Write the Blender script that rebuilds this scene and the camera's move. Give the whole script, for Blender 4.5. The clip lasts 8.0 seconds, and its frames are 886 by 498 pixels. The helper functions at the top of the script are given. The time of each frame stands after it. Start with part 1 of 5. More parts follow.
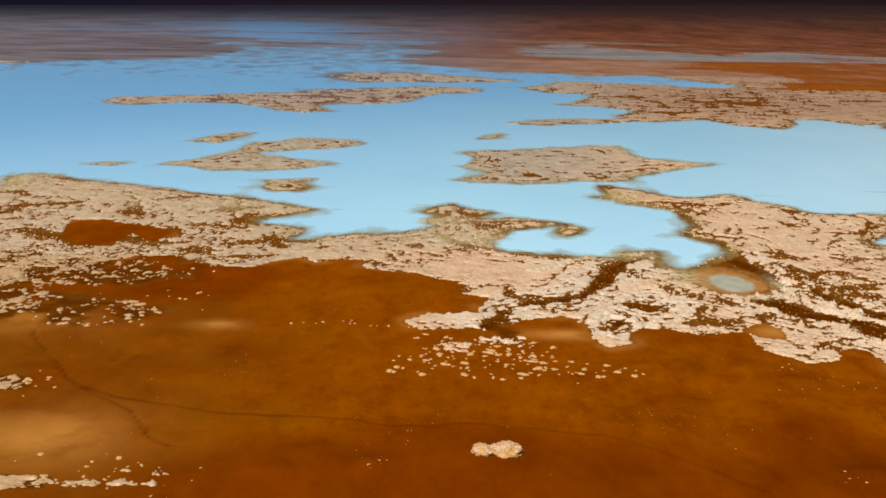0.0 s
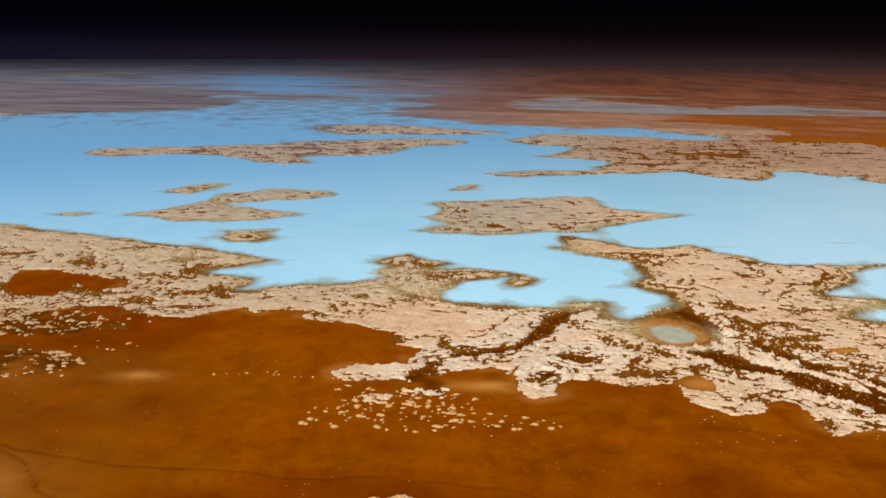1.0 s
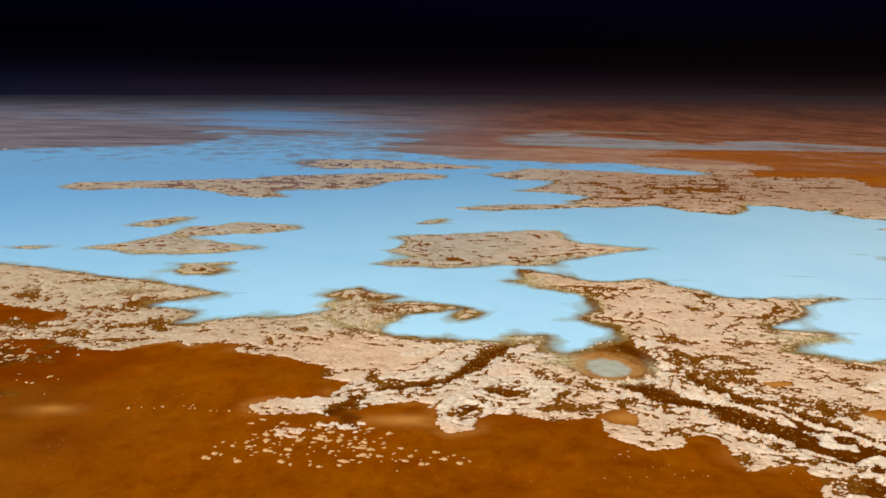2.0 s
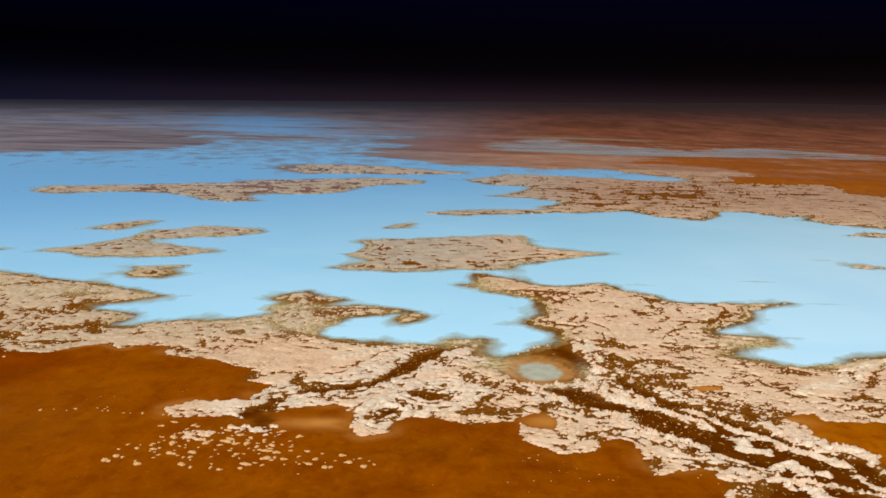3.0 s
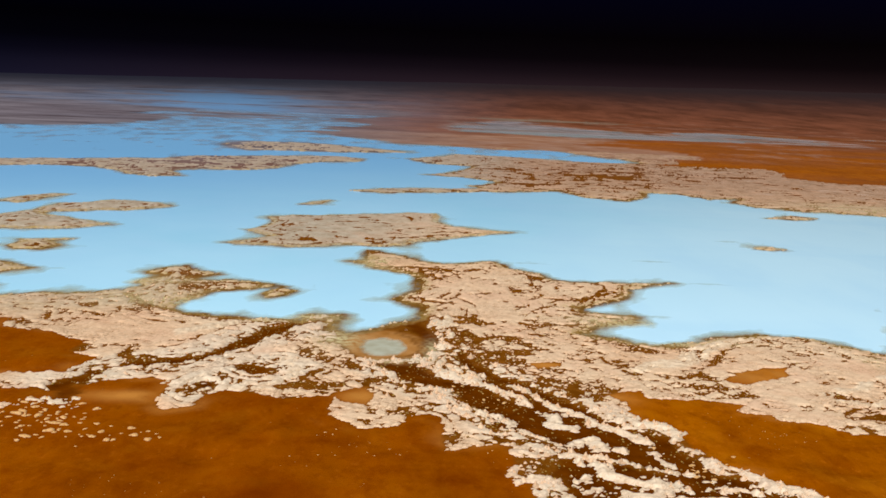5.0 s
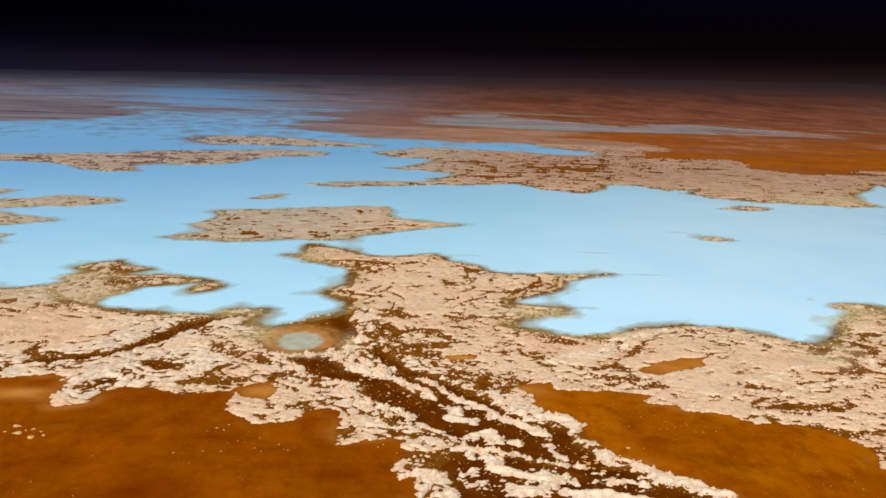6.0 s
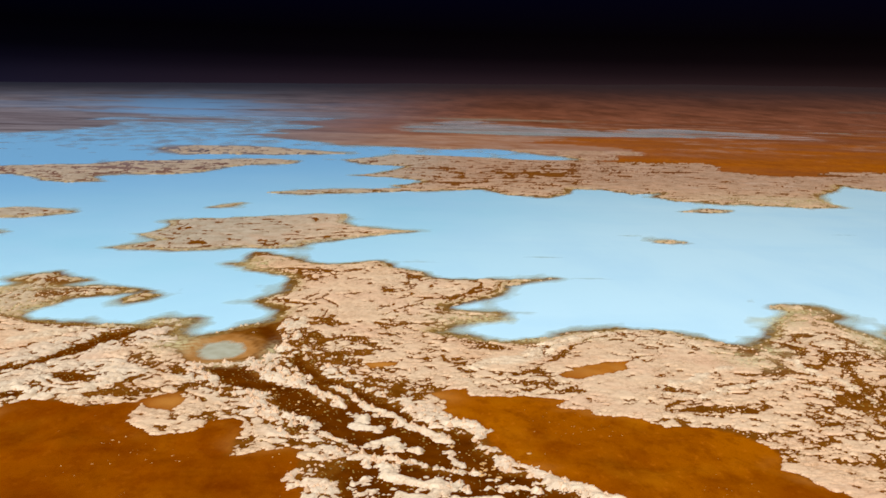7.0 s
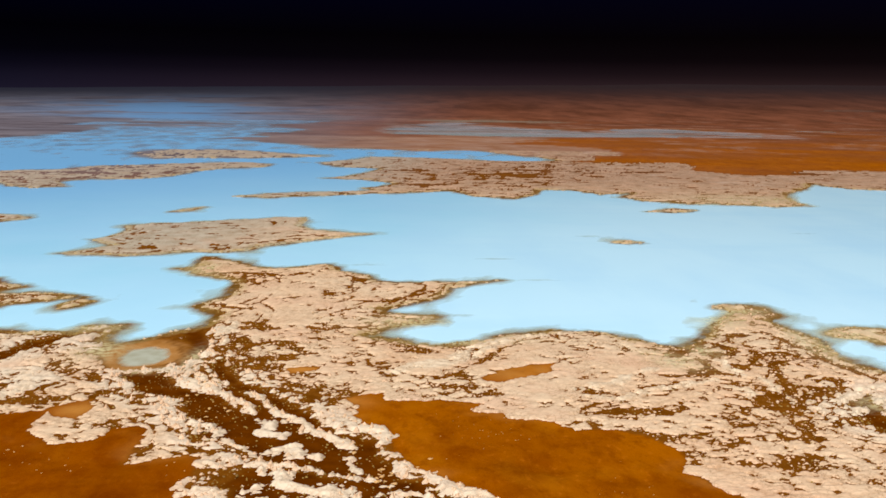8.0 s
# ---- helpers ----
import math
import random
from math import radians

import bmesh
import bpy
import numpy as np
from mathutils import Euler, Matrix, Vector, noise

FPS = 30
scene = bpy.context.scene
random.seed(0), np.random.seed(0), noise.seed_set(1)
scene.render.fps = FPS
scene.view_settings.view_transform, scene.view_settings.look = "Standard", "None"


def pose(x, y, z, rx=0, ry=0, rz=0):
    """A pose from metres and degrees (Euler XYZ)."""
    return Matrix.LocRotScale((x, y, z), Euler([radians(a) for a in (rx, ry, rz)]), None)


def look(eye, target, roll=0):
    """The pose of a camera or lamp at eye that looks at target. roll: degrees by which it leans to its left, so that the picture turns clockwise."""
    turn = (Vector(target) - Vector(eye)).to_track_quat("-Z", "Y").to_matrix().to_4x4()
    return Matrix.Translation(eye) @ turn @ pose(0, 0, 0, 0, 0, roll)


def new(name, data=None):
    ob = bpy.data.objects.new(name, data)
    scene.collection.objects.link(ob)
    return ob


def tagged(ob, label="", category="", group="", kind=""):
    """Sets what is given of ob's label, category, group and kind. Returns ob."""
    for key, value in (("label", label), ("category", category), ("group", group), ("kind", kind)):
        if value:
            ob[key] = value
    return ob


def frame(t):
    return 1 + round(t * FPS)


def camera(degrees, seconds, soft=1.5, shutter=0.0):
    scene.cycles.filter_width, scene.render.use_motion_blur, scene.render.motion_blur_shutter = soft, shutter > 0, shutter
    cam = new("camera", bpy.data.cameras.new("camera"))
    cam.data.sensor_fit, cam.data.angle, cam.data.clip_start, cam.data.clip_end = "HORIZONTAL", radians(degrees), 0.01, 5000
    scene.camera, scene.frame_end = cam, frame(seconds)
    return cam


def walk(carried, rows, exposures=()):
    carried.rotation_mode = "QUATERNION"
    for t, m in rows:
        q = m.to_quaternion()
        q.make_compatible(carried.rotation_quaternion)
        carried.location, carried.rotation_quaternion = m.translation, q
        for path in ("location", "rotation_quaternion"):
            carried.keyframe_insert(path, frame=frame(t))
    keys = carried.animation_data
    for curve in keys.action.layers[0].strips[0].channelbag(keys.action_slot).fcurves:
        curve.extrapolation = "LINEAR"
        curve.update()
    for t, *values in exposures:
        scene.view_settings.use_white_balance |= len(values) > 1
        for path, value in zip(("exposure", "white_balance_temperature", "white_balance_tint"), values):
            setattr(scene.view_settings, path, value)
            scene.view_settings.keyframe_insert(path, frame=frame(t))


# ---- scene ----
cam = camera(49.0, 8.0, soft=1.6)
PATH = [
    (0, (-0.008, -0.077, 59.928), (-0.012, 1.868, 59.461), 1.3),
    (0.5, (7.562, 0.9, 59.991), (7.554, 2.856, 59.575), 1.1),
    (1, (14.881, 1.437, 59.595), (14.87, 3.404, 59.232), 1.3),
    (1.5, (22.34, 2.438, 59.307), (22.327, 4.411, 58.979), 1.3),
    (1.7, (25.419, 2.862, 59.174), (25.408, 4.839, 58.87), 1.3),
    (3, (44.659, 5.136, 58.078), (44.66, 7.116, 57.8), 1.6),
    (3.5, (52.122, 6.02, 57.937), (52.137, 8.003, 57.673), 1.9),
    (4, (59.536, 6.935, 57.816), (59.565, 8.916, 57.547), 2.2),
    (4.5, (66.877, 7.449, 57.214), (66.919, 9.428, 56.922), 2.5),
    (5.8, (86.159, 9.507, 56.68), (86.24, 11.479, 56.351), 2.3),
    (6, (89.217, 9.755, 56.705), (89.306, 11.726, 56.38), 2.2),
    (6.5, (96.652, 10.169, 56.684), (96.755, 12.139, 56.355), 1.8),
    (7, (104.216, 10.835, 56.595), (104.326, 12.808, 56.285), 1.5),
    (7.5, (111.692, 11.305, 56.666), (111.81, 13.278, 56.359), 1.1),
    (8, (119.213, 11.837, 56.844), (119.338, 13.809, 56.538), 1.0),
]
walk(cam, [(t, look(eye, target, roll)) for t, eye, target, roll in PATH], exposures=[(0.0, -0.06, 6850, 11), (0.5, -0.06, 6720, 11), (1.5, -0.05, 6540, 10), (3.5, -0.02, 6460, 10), (6.5, 0.03, 6540, 10), (8.0, 0.08, 6480, 10)])

# ---- world and sun ----
world = bpy.data.worlds.new("sky")
scene.world = world
world.use_nodes = True
wn, wl = world.node_tree.nodes, world.node_tree.links
wn.clear()
w_out = wn.new("ShaderNodeOutputWorld")
w_bg = wn.new("ShaderNodeBackground")
w_co = wn.new("ShaderNodeTexCoord")
w_sep = wn.new("ShaderNodeSeparateXYZ")
w_ramp = wn.new("ShaderNodeValToRGB")
w_side = wn.new("ShaderNodeMapRange")
w_tint = wn.new("ShaderNodeMix")
w_tint.data_type = "RGBA"
w_mul = wn.new("ShaderNodeMix")
w_mul.data_type, w_mul.blend_type = "RGBA", "MULTIPLY"
w_mul.inputs[0].default_value = 1.0
wl.new(w_co.outputs["Generated"], w_sep.inputs[0])
wl.new(w_sep.outputs["Z"], w_ramp.inputs[0])
# A black sky over a dim brown band at the horizon; unseen soft grey overhead is added as fill light.
stops = [(0.0, (0.026, 0.0155, 0.0175)), (0.016, (0.0165, 0.0100, 0.0118)), (0.026, (0.0078, 0.0048, 0.0062)), (0.040, (0.0024, 0.0015, 0.0022)),
         (0.062, (0.0010, 0.0006, 0.0010)), (0.12, (0.0006, 0.0007, 0.0055)), (0.4, (0.010, 0.010, 0.011)), (0.8, (0.13, 0.127, 0.125))]
ramp = w_ramp.color_ramp
while len(ramp.elements) < len(stops):
    ramp.elements.new(0.5)
for el, (at, col) in zip(ramp.elements, stops):
    el.position, el.color = at, (*col, 1)
wl.new(w_sep.outputs["X"], w_side.inputs[0])
w_side.inputs[1].default_value, w_side.inputs[2].default_value = -0.45, 0.45
w_tint.inputs[6].default_value = (0.24, 0.44, 1.1, 1)
w_tint.inputs[7].default_value = (1.6, 1.3, 1.1, 1)
wl.new(w_side.outputs[0], w_tint.inputs[0])
wl.new(w_ramp.outputs[0], w_mul.inputs[6])
wl.new(w_tint.outputs[2], w_mul.inputs[7])
wl.new(w_mul.outputs[2], w_bg.inputs[0])
w_bg.inputs[1].default_value = 1.0
wl.new(w_bg.outputs[0], w_out.inputs[0])

SUN = 4.95
sun = new("sun", bpy.data.lights.new("sun", "SUN"))
sun.data.energy, sun.data.angle, sun.data.color = SUN, radians(0.6), (1.03, 0.985, 0.975)
sun.matrix_world = look((-38, -84, 116), (0, 0, 0))


# ---- noise and plan arithmetic ----
def hashed(ix, iy, seed):
    h = (ix.astype(np.int64) * 374761393 + iy.astype(np.int64) * 668265263 + seed * 1442695041) & 0xFFFFFFFF
    h = ((h ^ (h >> 13)) * 1274126177) & 0xFFFFFFFF
    h = ((h ^ (h >> 16)) * 2246822519) & 0xFFFFFFFF
    return ((h ^ (h >> 15)) & 0xFFFFFF) / float(0x1000000)


def smooth_noise(x, y, seed):
    """Gradient noise, about -0.7 to 0.7."""
    ix, iy = np.floor(x), np.floor(y)
    fx, fy = x - ix, y - iy
    u, v = fx * fx * fx * (fx * (fx * 6 - 15) + 10), fy * fy * fy * (fy * (fy * 6 - 15) + 10)
    x0, y0 = ix.min(), iy.min()
    w, h = int(ix.max() - x0) + 2, int(iy.max() - y0) + 2
    out = []
    if w * h < ix.size:
        # One gradient for each corner of the lattice, shared by the places round it.
        a = hashed(np.tile(np.arange(w) + x0, h), np.repeat(np.arange(h) + y0, w), seed) * 2 * np.pi
        east, north = np.cos(a), np.sin(a)
        at = ((iy - y0) * w + (ix - x0)).astype(np.int64)
        for ox, oy in ((0, 0), (1, 0), (0, 1), (1, 1)):
            corner = at + (ox + oy * w)
            out.append(east.take(corner) * (fx - ox) + north.take(corner) * (fy - oy))
    else:
        for ox, oy in ((0, 0), (1, 0), (0, 1), (1, 1)):
            a = hashed(ix + ox, iy + oy, seed) * 2 * np.pi
            out.append(np.cos(a) * (fx - ox) + np.sin(a) * (fy - oy))
    top, low = out[0] + u * (out[1] - out[0]), out[2] + u * (out[3] - out[2])
    return top + v * (low - top)


def fbm(x, y, size, octaves, seed, gain=0.5):
    total, amp, norm = 0.0, 1.0, 0.0
    for k in range(octaves):
        total = total + amp * smooth_noise(x / size * 2**k + 17.3 * k, y / size * 2**k - 9.1 * k, seed + k)
        norm, amp = norm + amp, amp * gain
    return total / norm * 1.6


def cells(x, y, size, seed):
    """Distance to the nearest scattered centre, in cells, and that centre's random number."""
    gx, gy = x / size, y / size
    ix, iy = np.floor(gx), np.floor(gy)
    best, mark = np.full(np.shape(x), 9.0), np.zeros(np.shape(x))
    for ox in (-1, 0, 1):
        for oy in (-1, 0, 1):
            px = ix + ox + 0.1 + 0.8 * hashed(ix + ox, iy + oy, seed)
            py = iy + oy + 0.1 + 0.8 * hashed(ix + ox, iy + oy, seed + 7)
            d = np.hypot(gx - px, gy - py)
            closer = d < best
            best = np.where(closer, d, best)
            mark = np.where(closer, hashed(ix + ox, iy + oy, seed + 13), mark)
    return best, mark


def plates(x, y, size, seed):
    """Broken plates: metres to the plate's border, and the plate's random number."""
    gx, gy = x / size, y / size
    ix, iy = np.floor(gx), np.floor(gy)
    first, second, mark = np.full(np.shape(x), 9.0), np.full(np.shape(x), 9.0), np.zeros(np.shape(x))
    for ox in (-1, 0, 1):
        for oy in (-1, 0, 1):
            px = ix + ox + hashed(ix + ox, iy + oy, seed)
            py = iy + oy + hashed(ix + ox, iy + oy, seed + 7)
            d = np.hypot(gx - px, gy - py)
            closer = d < first
            second = np.where(closer, first, np.minimum(second, d))
            mark = np.where(closer, hashed(ix + ox, iy + oy, seed + 13), mark)
            first = np.where(closer, d, first)
    return (second - first) * size * 0.5, mark


def ease(x, a, b):
    s = np.clip((x - a) / (b - a), 0, 1)
    return s * s * (3 - 2 * s)


def inside(x, y, outline, reach=20.0):
    """Metres inside an outline (outside: minus), no farther than reach."""
    o = np.array(outline, float)
    out = np.full(np.shape(x), -reach)
    near = (x > o[:, 0].min() - reach) & (x < o[:, 0].max() + reach) & (y > o[:, 1].min() - reach) & (y < o[:, 1].max() + reach)
    if not near.any():
        return out
    px, py = x[near], y[near]
    dist, odd = np.full(px.shape, reach**2), np.zeros(px.shape, bool)
    for (ax, ay), (bx, by) in zip(o, np.roll(o, -1, axis=0)):
        dx, dy = bx - ax, by - ay
        s = np.clip(((px - ax) * dx + (py - ay) * dy) / (dx * dx + dy * dy + 1e-9), 0, 1)
        dist = np.minimum(dist, (px - ax - s * dx) ** 2 + (py - ay - s * dy) ** 2)
        if ay != by:
            odd ^= ((ay > py) != (by > py)) & (px < dx * (py - ay) / dy + ax)
    out[near] = np.where(odd, 1, -1) * np.sqrt(dist)
    return out


def along(x, y, line, reach=12.0):
    """Metres inside a bed of given half widths (outside: minus)."""
    o = np.array([(p[0], p[1], p[2] if len(p) > 2 else 0.0) for p in line], float)
    out = np.full(np.shape(x), -reach)
    near = (x > o[:, 0].min() - 20) & (x < o[:, 0].max() + 20) & (y > o[:, 1].min() - 20) & (y < o[:, 1].max() + 20)
    if not near.any():
        return out
    px, py, best = x[near], y[near], out[near]
    for (ax, ay, aw), (bx, by, bw) in zip(o[:-1], o[1:]):
        dx, dy = bx - ax, by - ay
        s = np.clip(((px - ax) * dx + (py - ay) * dy) / (dx * dx + dy * dy + 1e-9), 0, 1)
        best = np.maximum(best, aw + s * (bw - aw) - np.hypot(px - ax - s * dx, py - ay - s * dy))
    out[near] = best
    return out


# ---- plan of the lagoon, in metres ----
SHORE_WEST = [
    (-420, 330), (-300, 350), (-215, 345), (-151.7, 326.9), (-157, 347.9), (-152.2, 353.7), (-140, 349), (-129.1, 341.7), (-117.5,
    337.3), (-104, 332.1), (-88.1, 324.1), (-79.4, 319.8), (-67.3, 316.1), (-56.7, 309.4), (-48.5, 303.6), (-41, 298.9), (-46, 293),
    (-50.9, 286.4), (-55, 280.9), (-54.1, 274.6), (-47.1, 273.8), (-40.9, 270.6), (-42.2, 263.1), (-42.7, 256.8), (-37.8, 254.5),
    (-32.4, 260.6), (-26.5, 264), (-14.1, 267.5), (-7.9, 271.9), (-2.8, 277.8), (-5.7, 282.3), (-3.3, 288.3), (-0.8, 295.5), (-7.8,
    297.4), (-3.6, 306.1), (1.9, 313.5), (7.3, 305.5), (14.3, 299), (9.2, 294), (10.4, 289.9), (19.1, 290.8), (29.2, 288.6), (36.1,
    284.4), (28.4, 279.6), (19, 274.7), (16.2, 269.2), (13.1, 262.4), (12.1, 252.9)
]
SHORE_NECK = [
    (16.6, 248.2), (25.4, 246.5), (32.5, 244.1), (39.6, 243), (44.8, 243.5), (47.3, 249.9), (51.5, 252.2), (56.6, 251.4), (56.3,
    246.4), (54.7, 242), (55.9, 236.4), (58.6, 233.8), (62, 234.7), (66.4, 239.6), (70.6, 245.9), (74.6, 251.2), (76.7, 257.9),
    (76.5, 263.9), (72.1, 268.4), (68.8, 272.4), (71.8, 280.3), (75.4, 291.1), (75.7, 304.2), (73.5, 310.4), (68.8, 314.7), (60.4,
    319.6), (57.8, 326.4), (50.7, 330.8), (57.1, 337.1), (56.3, 348.4), (56.9, 357), (60.4, 355), (65.7, 349.7), (73, 344.7), (75.7,
    338.3), (80.5, 333.4), (89.2, 336.7), (100.8, 342.6)
]
SHORE_EAST = [
    (103.9, 337.4), (105.7, 329.9), (114.6, 321.9), (118.3, 312.2), (123.5, 309.5), (135.9, 310.7), (146.6, 311), (157.9, 315.2),
    (148.1, 308.3), (140.7, 302.6), (139.2, 293), (134.6, 284.7), (126.3, 276.9), (120, 270.9), (121.5, 266), (128.9, 263.4),
    (134.9, 262.8), (133, 256.2), (125.6, 251.1), (120, 246.2), (115.9, 241), (122.6, 237.7), (127.9, 234), (134.4, 231.4), (141.4,
    235.6), (147.3, 240.1), (156.2, 244.2), (163.7, 246.6), (170.6, 245.5), (175.7, 243.2), (179.9, 237.5), (184, 232.1), (188.4,
    231), (193.7, 234.8), (198.7, 241.6), (204.3, 251.9), (211.6, 261.7), (217, 268.1), (211.6, 273.1), (213.2, 276.8), (220,
    278.5), (226.6, 276.3), (226.4, 269.6), (227.3, 264), (221.4, 257.2), (224, 248.9), (225.5, 238.9)
]
SHORE_END = [
    (224.8, 225.4), (225.4, 215.7), (227.5, 209.8), (230.2, 205.5)
]
FAR_SHORE_A = [
    (-83, 1316), (-29, 1266), (13, 1187), (57, 1120), (102, 1107), (158, 1086), (197, 1107), (229, 1103), (253, 1042), (279, 979),
    (284, 927), (247, 912), (211, 921), (175, 939), (143, 950), (105, 951), (90, 905), (63, 853), (84, 815), (121, 803), (108, 758),
    (96, 719), (75, 701), (109, 686), (128, 658), (106, 626), (113, 612), (80, 597), (54, 588), (34, 566), (57, 562), (81, 574),
    (110, 590), (148, 605), (163, 618)
]
FAR_SHORE_B = [
    (168, 590), (180, 574), (199, 573), (213, 595), (222, 633), (240, 627), (253, 602), (276, 612), (263, 586), (271, 564), (293,
    551), (318, 548), (342, 541), (361, 549), (365, 580), (376, 616), (406, 658), (429, 701), (429, 683), (440, 662), (462, 653),
    (505, 638)
]
FAR_SHORE_C = [
    (-698, 4164), (-501, 2915), (-76, 2922), (29, 2757), (18, 2298), (-75, 1925), (4, 1725), (-56, 1489)
]
FAR_WEST = [
    (-580, 1016), (-489, 1072), (-456, 1144), (-413, 1212), (-344, 1319), (-400, 1727), (-496, 1755), (-463, 2281), (-599, 2531),
    (-746, 3681)
]
FAR_PAN = [
    (143, 1854), (285, 2356), (371, 1964), (507, 1795), (678, 2035), (833, 1840), (808, 1623), (553, 1580), (311, 1494), (140, 1566)
]
FAR_SAND = [
    (278, 1235), (342, 1197), (397, 1134), (339, 992), (297, 898), (404, 918), (379, 808), (418, 784), (448, 777), (489, 825), (559,
    837), (634, 849), (3400, 3400), (354, 4971), (215, 2674), (293, 2472), (381, 2044), (521, 1863)
]
SAND_WEST_A = [
    (-80.9, 225), (-76.4, 232.1), (-67.2, 234.2), (-60.4, 226.9), (-52.2, 223.9), (-45.4, 223.9), (-41.1, 229.8), (-36.2, 234.2),
    (-31.5, 230.6), (-27.7, 233.8), (-20.8, 234.4), (-18.6, 225.3), (-11.7, 223.3), (-6.3, 222.7), (-2.2, 218), (4.3, 215.6), (2.7,
    207.5), (9.1, 203.6), (9.1, 197.3), (6.3, 191.1), (0.5, 189.9), (-3, 191.2), (-7.9, 184.4), (-4.9, 180.3), (8.3, 181.3), (10.7,
    185), (13.5, 184.2), (16.6, 188.1), (23.1, 190.1), (28.2, 189.7), (30.9, 188.4)
]
SAND_WEST_B = [
    (29.3, 185.8), (28.1, 175.7), (30.7, 171.4), (35.8, 174.9), (36.5, 180.7), (39.2, 183.3), (45.7, 182.3), (51, 181.2), (59.5,
    183), (61, 181.1), (59.9, 177.8), (60.6, 171.2), (65.8, 165.9), (71.8, 167.9), (73.7, 172.4), (76.5, 174.1), (79.4, 172.9),
    (79.5, 167.1), (80.6, 159.3), (79.3, 156.7), (81.7, 157.4), (89, 161.3)
]
SAND_WEST_C = [
    (88.5, 161.7), (90.6, 159.9), (91.2, 151.9), (89.6, 147.7), (92.5, 145.2)
]
SAND_NOTCH = [
    (59.1, 182.4), (61.2, 186.5), (65.4, 189.5), (68, 183.8), (66.7, 178.3), (62.8, 178.6)
]
SAND_EAST_A = [
    (111.9, 189.4), (115.6, 191.8), (119.9, 192.9), (120.4, 188.3), (128.4, 188.2), (139, 187.1), (136.4, 182.5), (142, 181.5),
    (142.1, 178.3), (147.9, 176.1), (152.4, 173.1), (152.9, 170.8), (159.1, 172.1), (164.1, 168.3), (168.2, 162.4), (168, 157.3),
    (166.1, 152.7), (168.2, 148.2), (170.8, 143.5)
]
SAND_EAST_B = [
    (134.5, 144.3), (131.5, 147.9), (128.3, 151.2), (125, 153.9), (121.7, 161.9), (120.8, 169.8), (119.9, 173.5), (115.9, 175),
    (114.3, 180.2), (115.2, 185)
]
SAND_OVAL = [
    (139.8, 204.2), (143.6, 208.3), (151.5, 213.1), (157.1, 213.5), (154.1, 207), (148.8, 202.9), (143.7, 199.8), (140.2, 201)
]
SAND_SLIT = [
    (98.7, 210.2), (103.3, 211.9), (106.9, 211), (105.9, 207.6), (100.3, 206)
]
SAND_BROWN = [
    (-106.8, 263.6), (-107.4, 273.5), (-97.7, 273.8), (-85.9, 267.4), (-73.3, 262.1), (-70.7, 255.3), (-78.7, 249.1), (-85.6,
    256.5), (-85.3, 242.1), (-92.3, 241.4), (-100.3, 247)
]
POOL = [
    (63.2, 220.6), (64.1, 226.9), (67.4, 229.6), (71.0, 226.8), (72.3, 221.0), (70.9, 215.6), (67.4, 214.0), (64.9, 215.6)
]
MUD_RING = [
    (56.3, 243.7), (63.7, 233.3), (71.1, 241.5), (77.7, 252.7), (79.1, 238), (79.7, 224.9), (76.5, 212.7), (68.8, 208.7), (62.8,
    211.1), (59.3, 220), (55.5, 224.4)
]
ISLAND_BIG = [
    (3.8, 360.8), (10.4, 371.6), (18.3, 380.2), (4.4, 395.7), (10, 404), (12, 421), (7, 435), (16, 445), (32, 450), (48, 461), (60,
    464), (72, 472), (83, 470), (85, 458), (84, 440), (90, 429), (101, 421), (115, 418), (104, 408), (91, 397.3), (80.8, 387.7),
    (73, 380.1), (70.1, 370.3), (62.7, 364.7), (48.2, 366.7), (39.6, 359.8), (28.5, 356.9), (16.5, 357.6)
]
ISLET_A = [
    (16, 488), (21, 505), (29, 516), (26, 495)
]
ISLAND_HOOK = [
    (-118, 456), (-116, 479), (-106, 490), (-97, 495), (-103, 477), (-105, 459), (-108, 450)
]
ISLAND_TWIN = [
    (-115.1, 382.4), (-102.7, 379.8), (-93.5, 373.9), (-74.8, 373.9), (-58.2, 380.7), (-46.9, 394.5), (-57, 402), (-66, 407),
    (-82, 417), (-86, 423), (-68, 434), (-51.6, 440.8), (-38.0, 459.2), (-46.9, 468.3), (-64.3, 476.2), (-72.8, 476.8), (-78.7, 462.5),
    (-89.6, 456.2), (-91.1, 443.7), (-92.1, 430.0), (-96.6, 416.5), (-101.1, 400.4)
]
ISLET_LOW = [
    (-64.5, 336.1), (-62.6, 342.2), (-66.2, 350.3), (-49.4, 356.4), (-54.7, 349.4), (-48.3, 340.6), (-50.9, 331.1), (-58.5, 330.1)
]
ISLET_SPUR = [
    (32.5, 274.6), (35.2, 281.1), (40, 279.3), (38.3, 272.2), (33.8, 268.8)
]
ISLET_BAR = [
    (-140.6, 379.3), (-135.8, 384.6), (-128.8, 382.6), (-133.3, 377.5)
]
ISLET_EAST = [
    (229.9, 242.4), (234.9, 248.4), (239.9, 250.9), (248.3, 249.8), (252.4, 246.1), (244, 230.7), (239.2, 232.3), (237.8, 237.8),
    (233.2, 240.1)
]
ISLET_B = [
    (211, 400), (218, 407), (228.3, 399.8), (218, 394.6)
]
ISLET_C = [
    (257, 512), (277, 530), (290, 518), (270, 506)
]
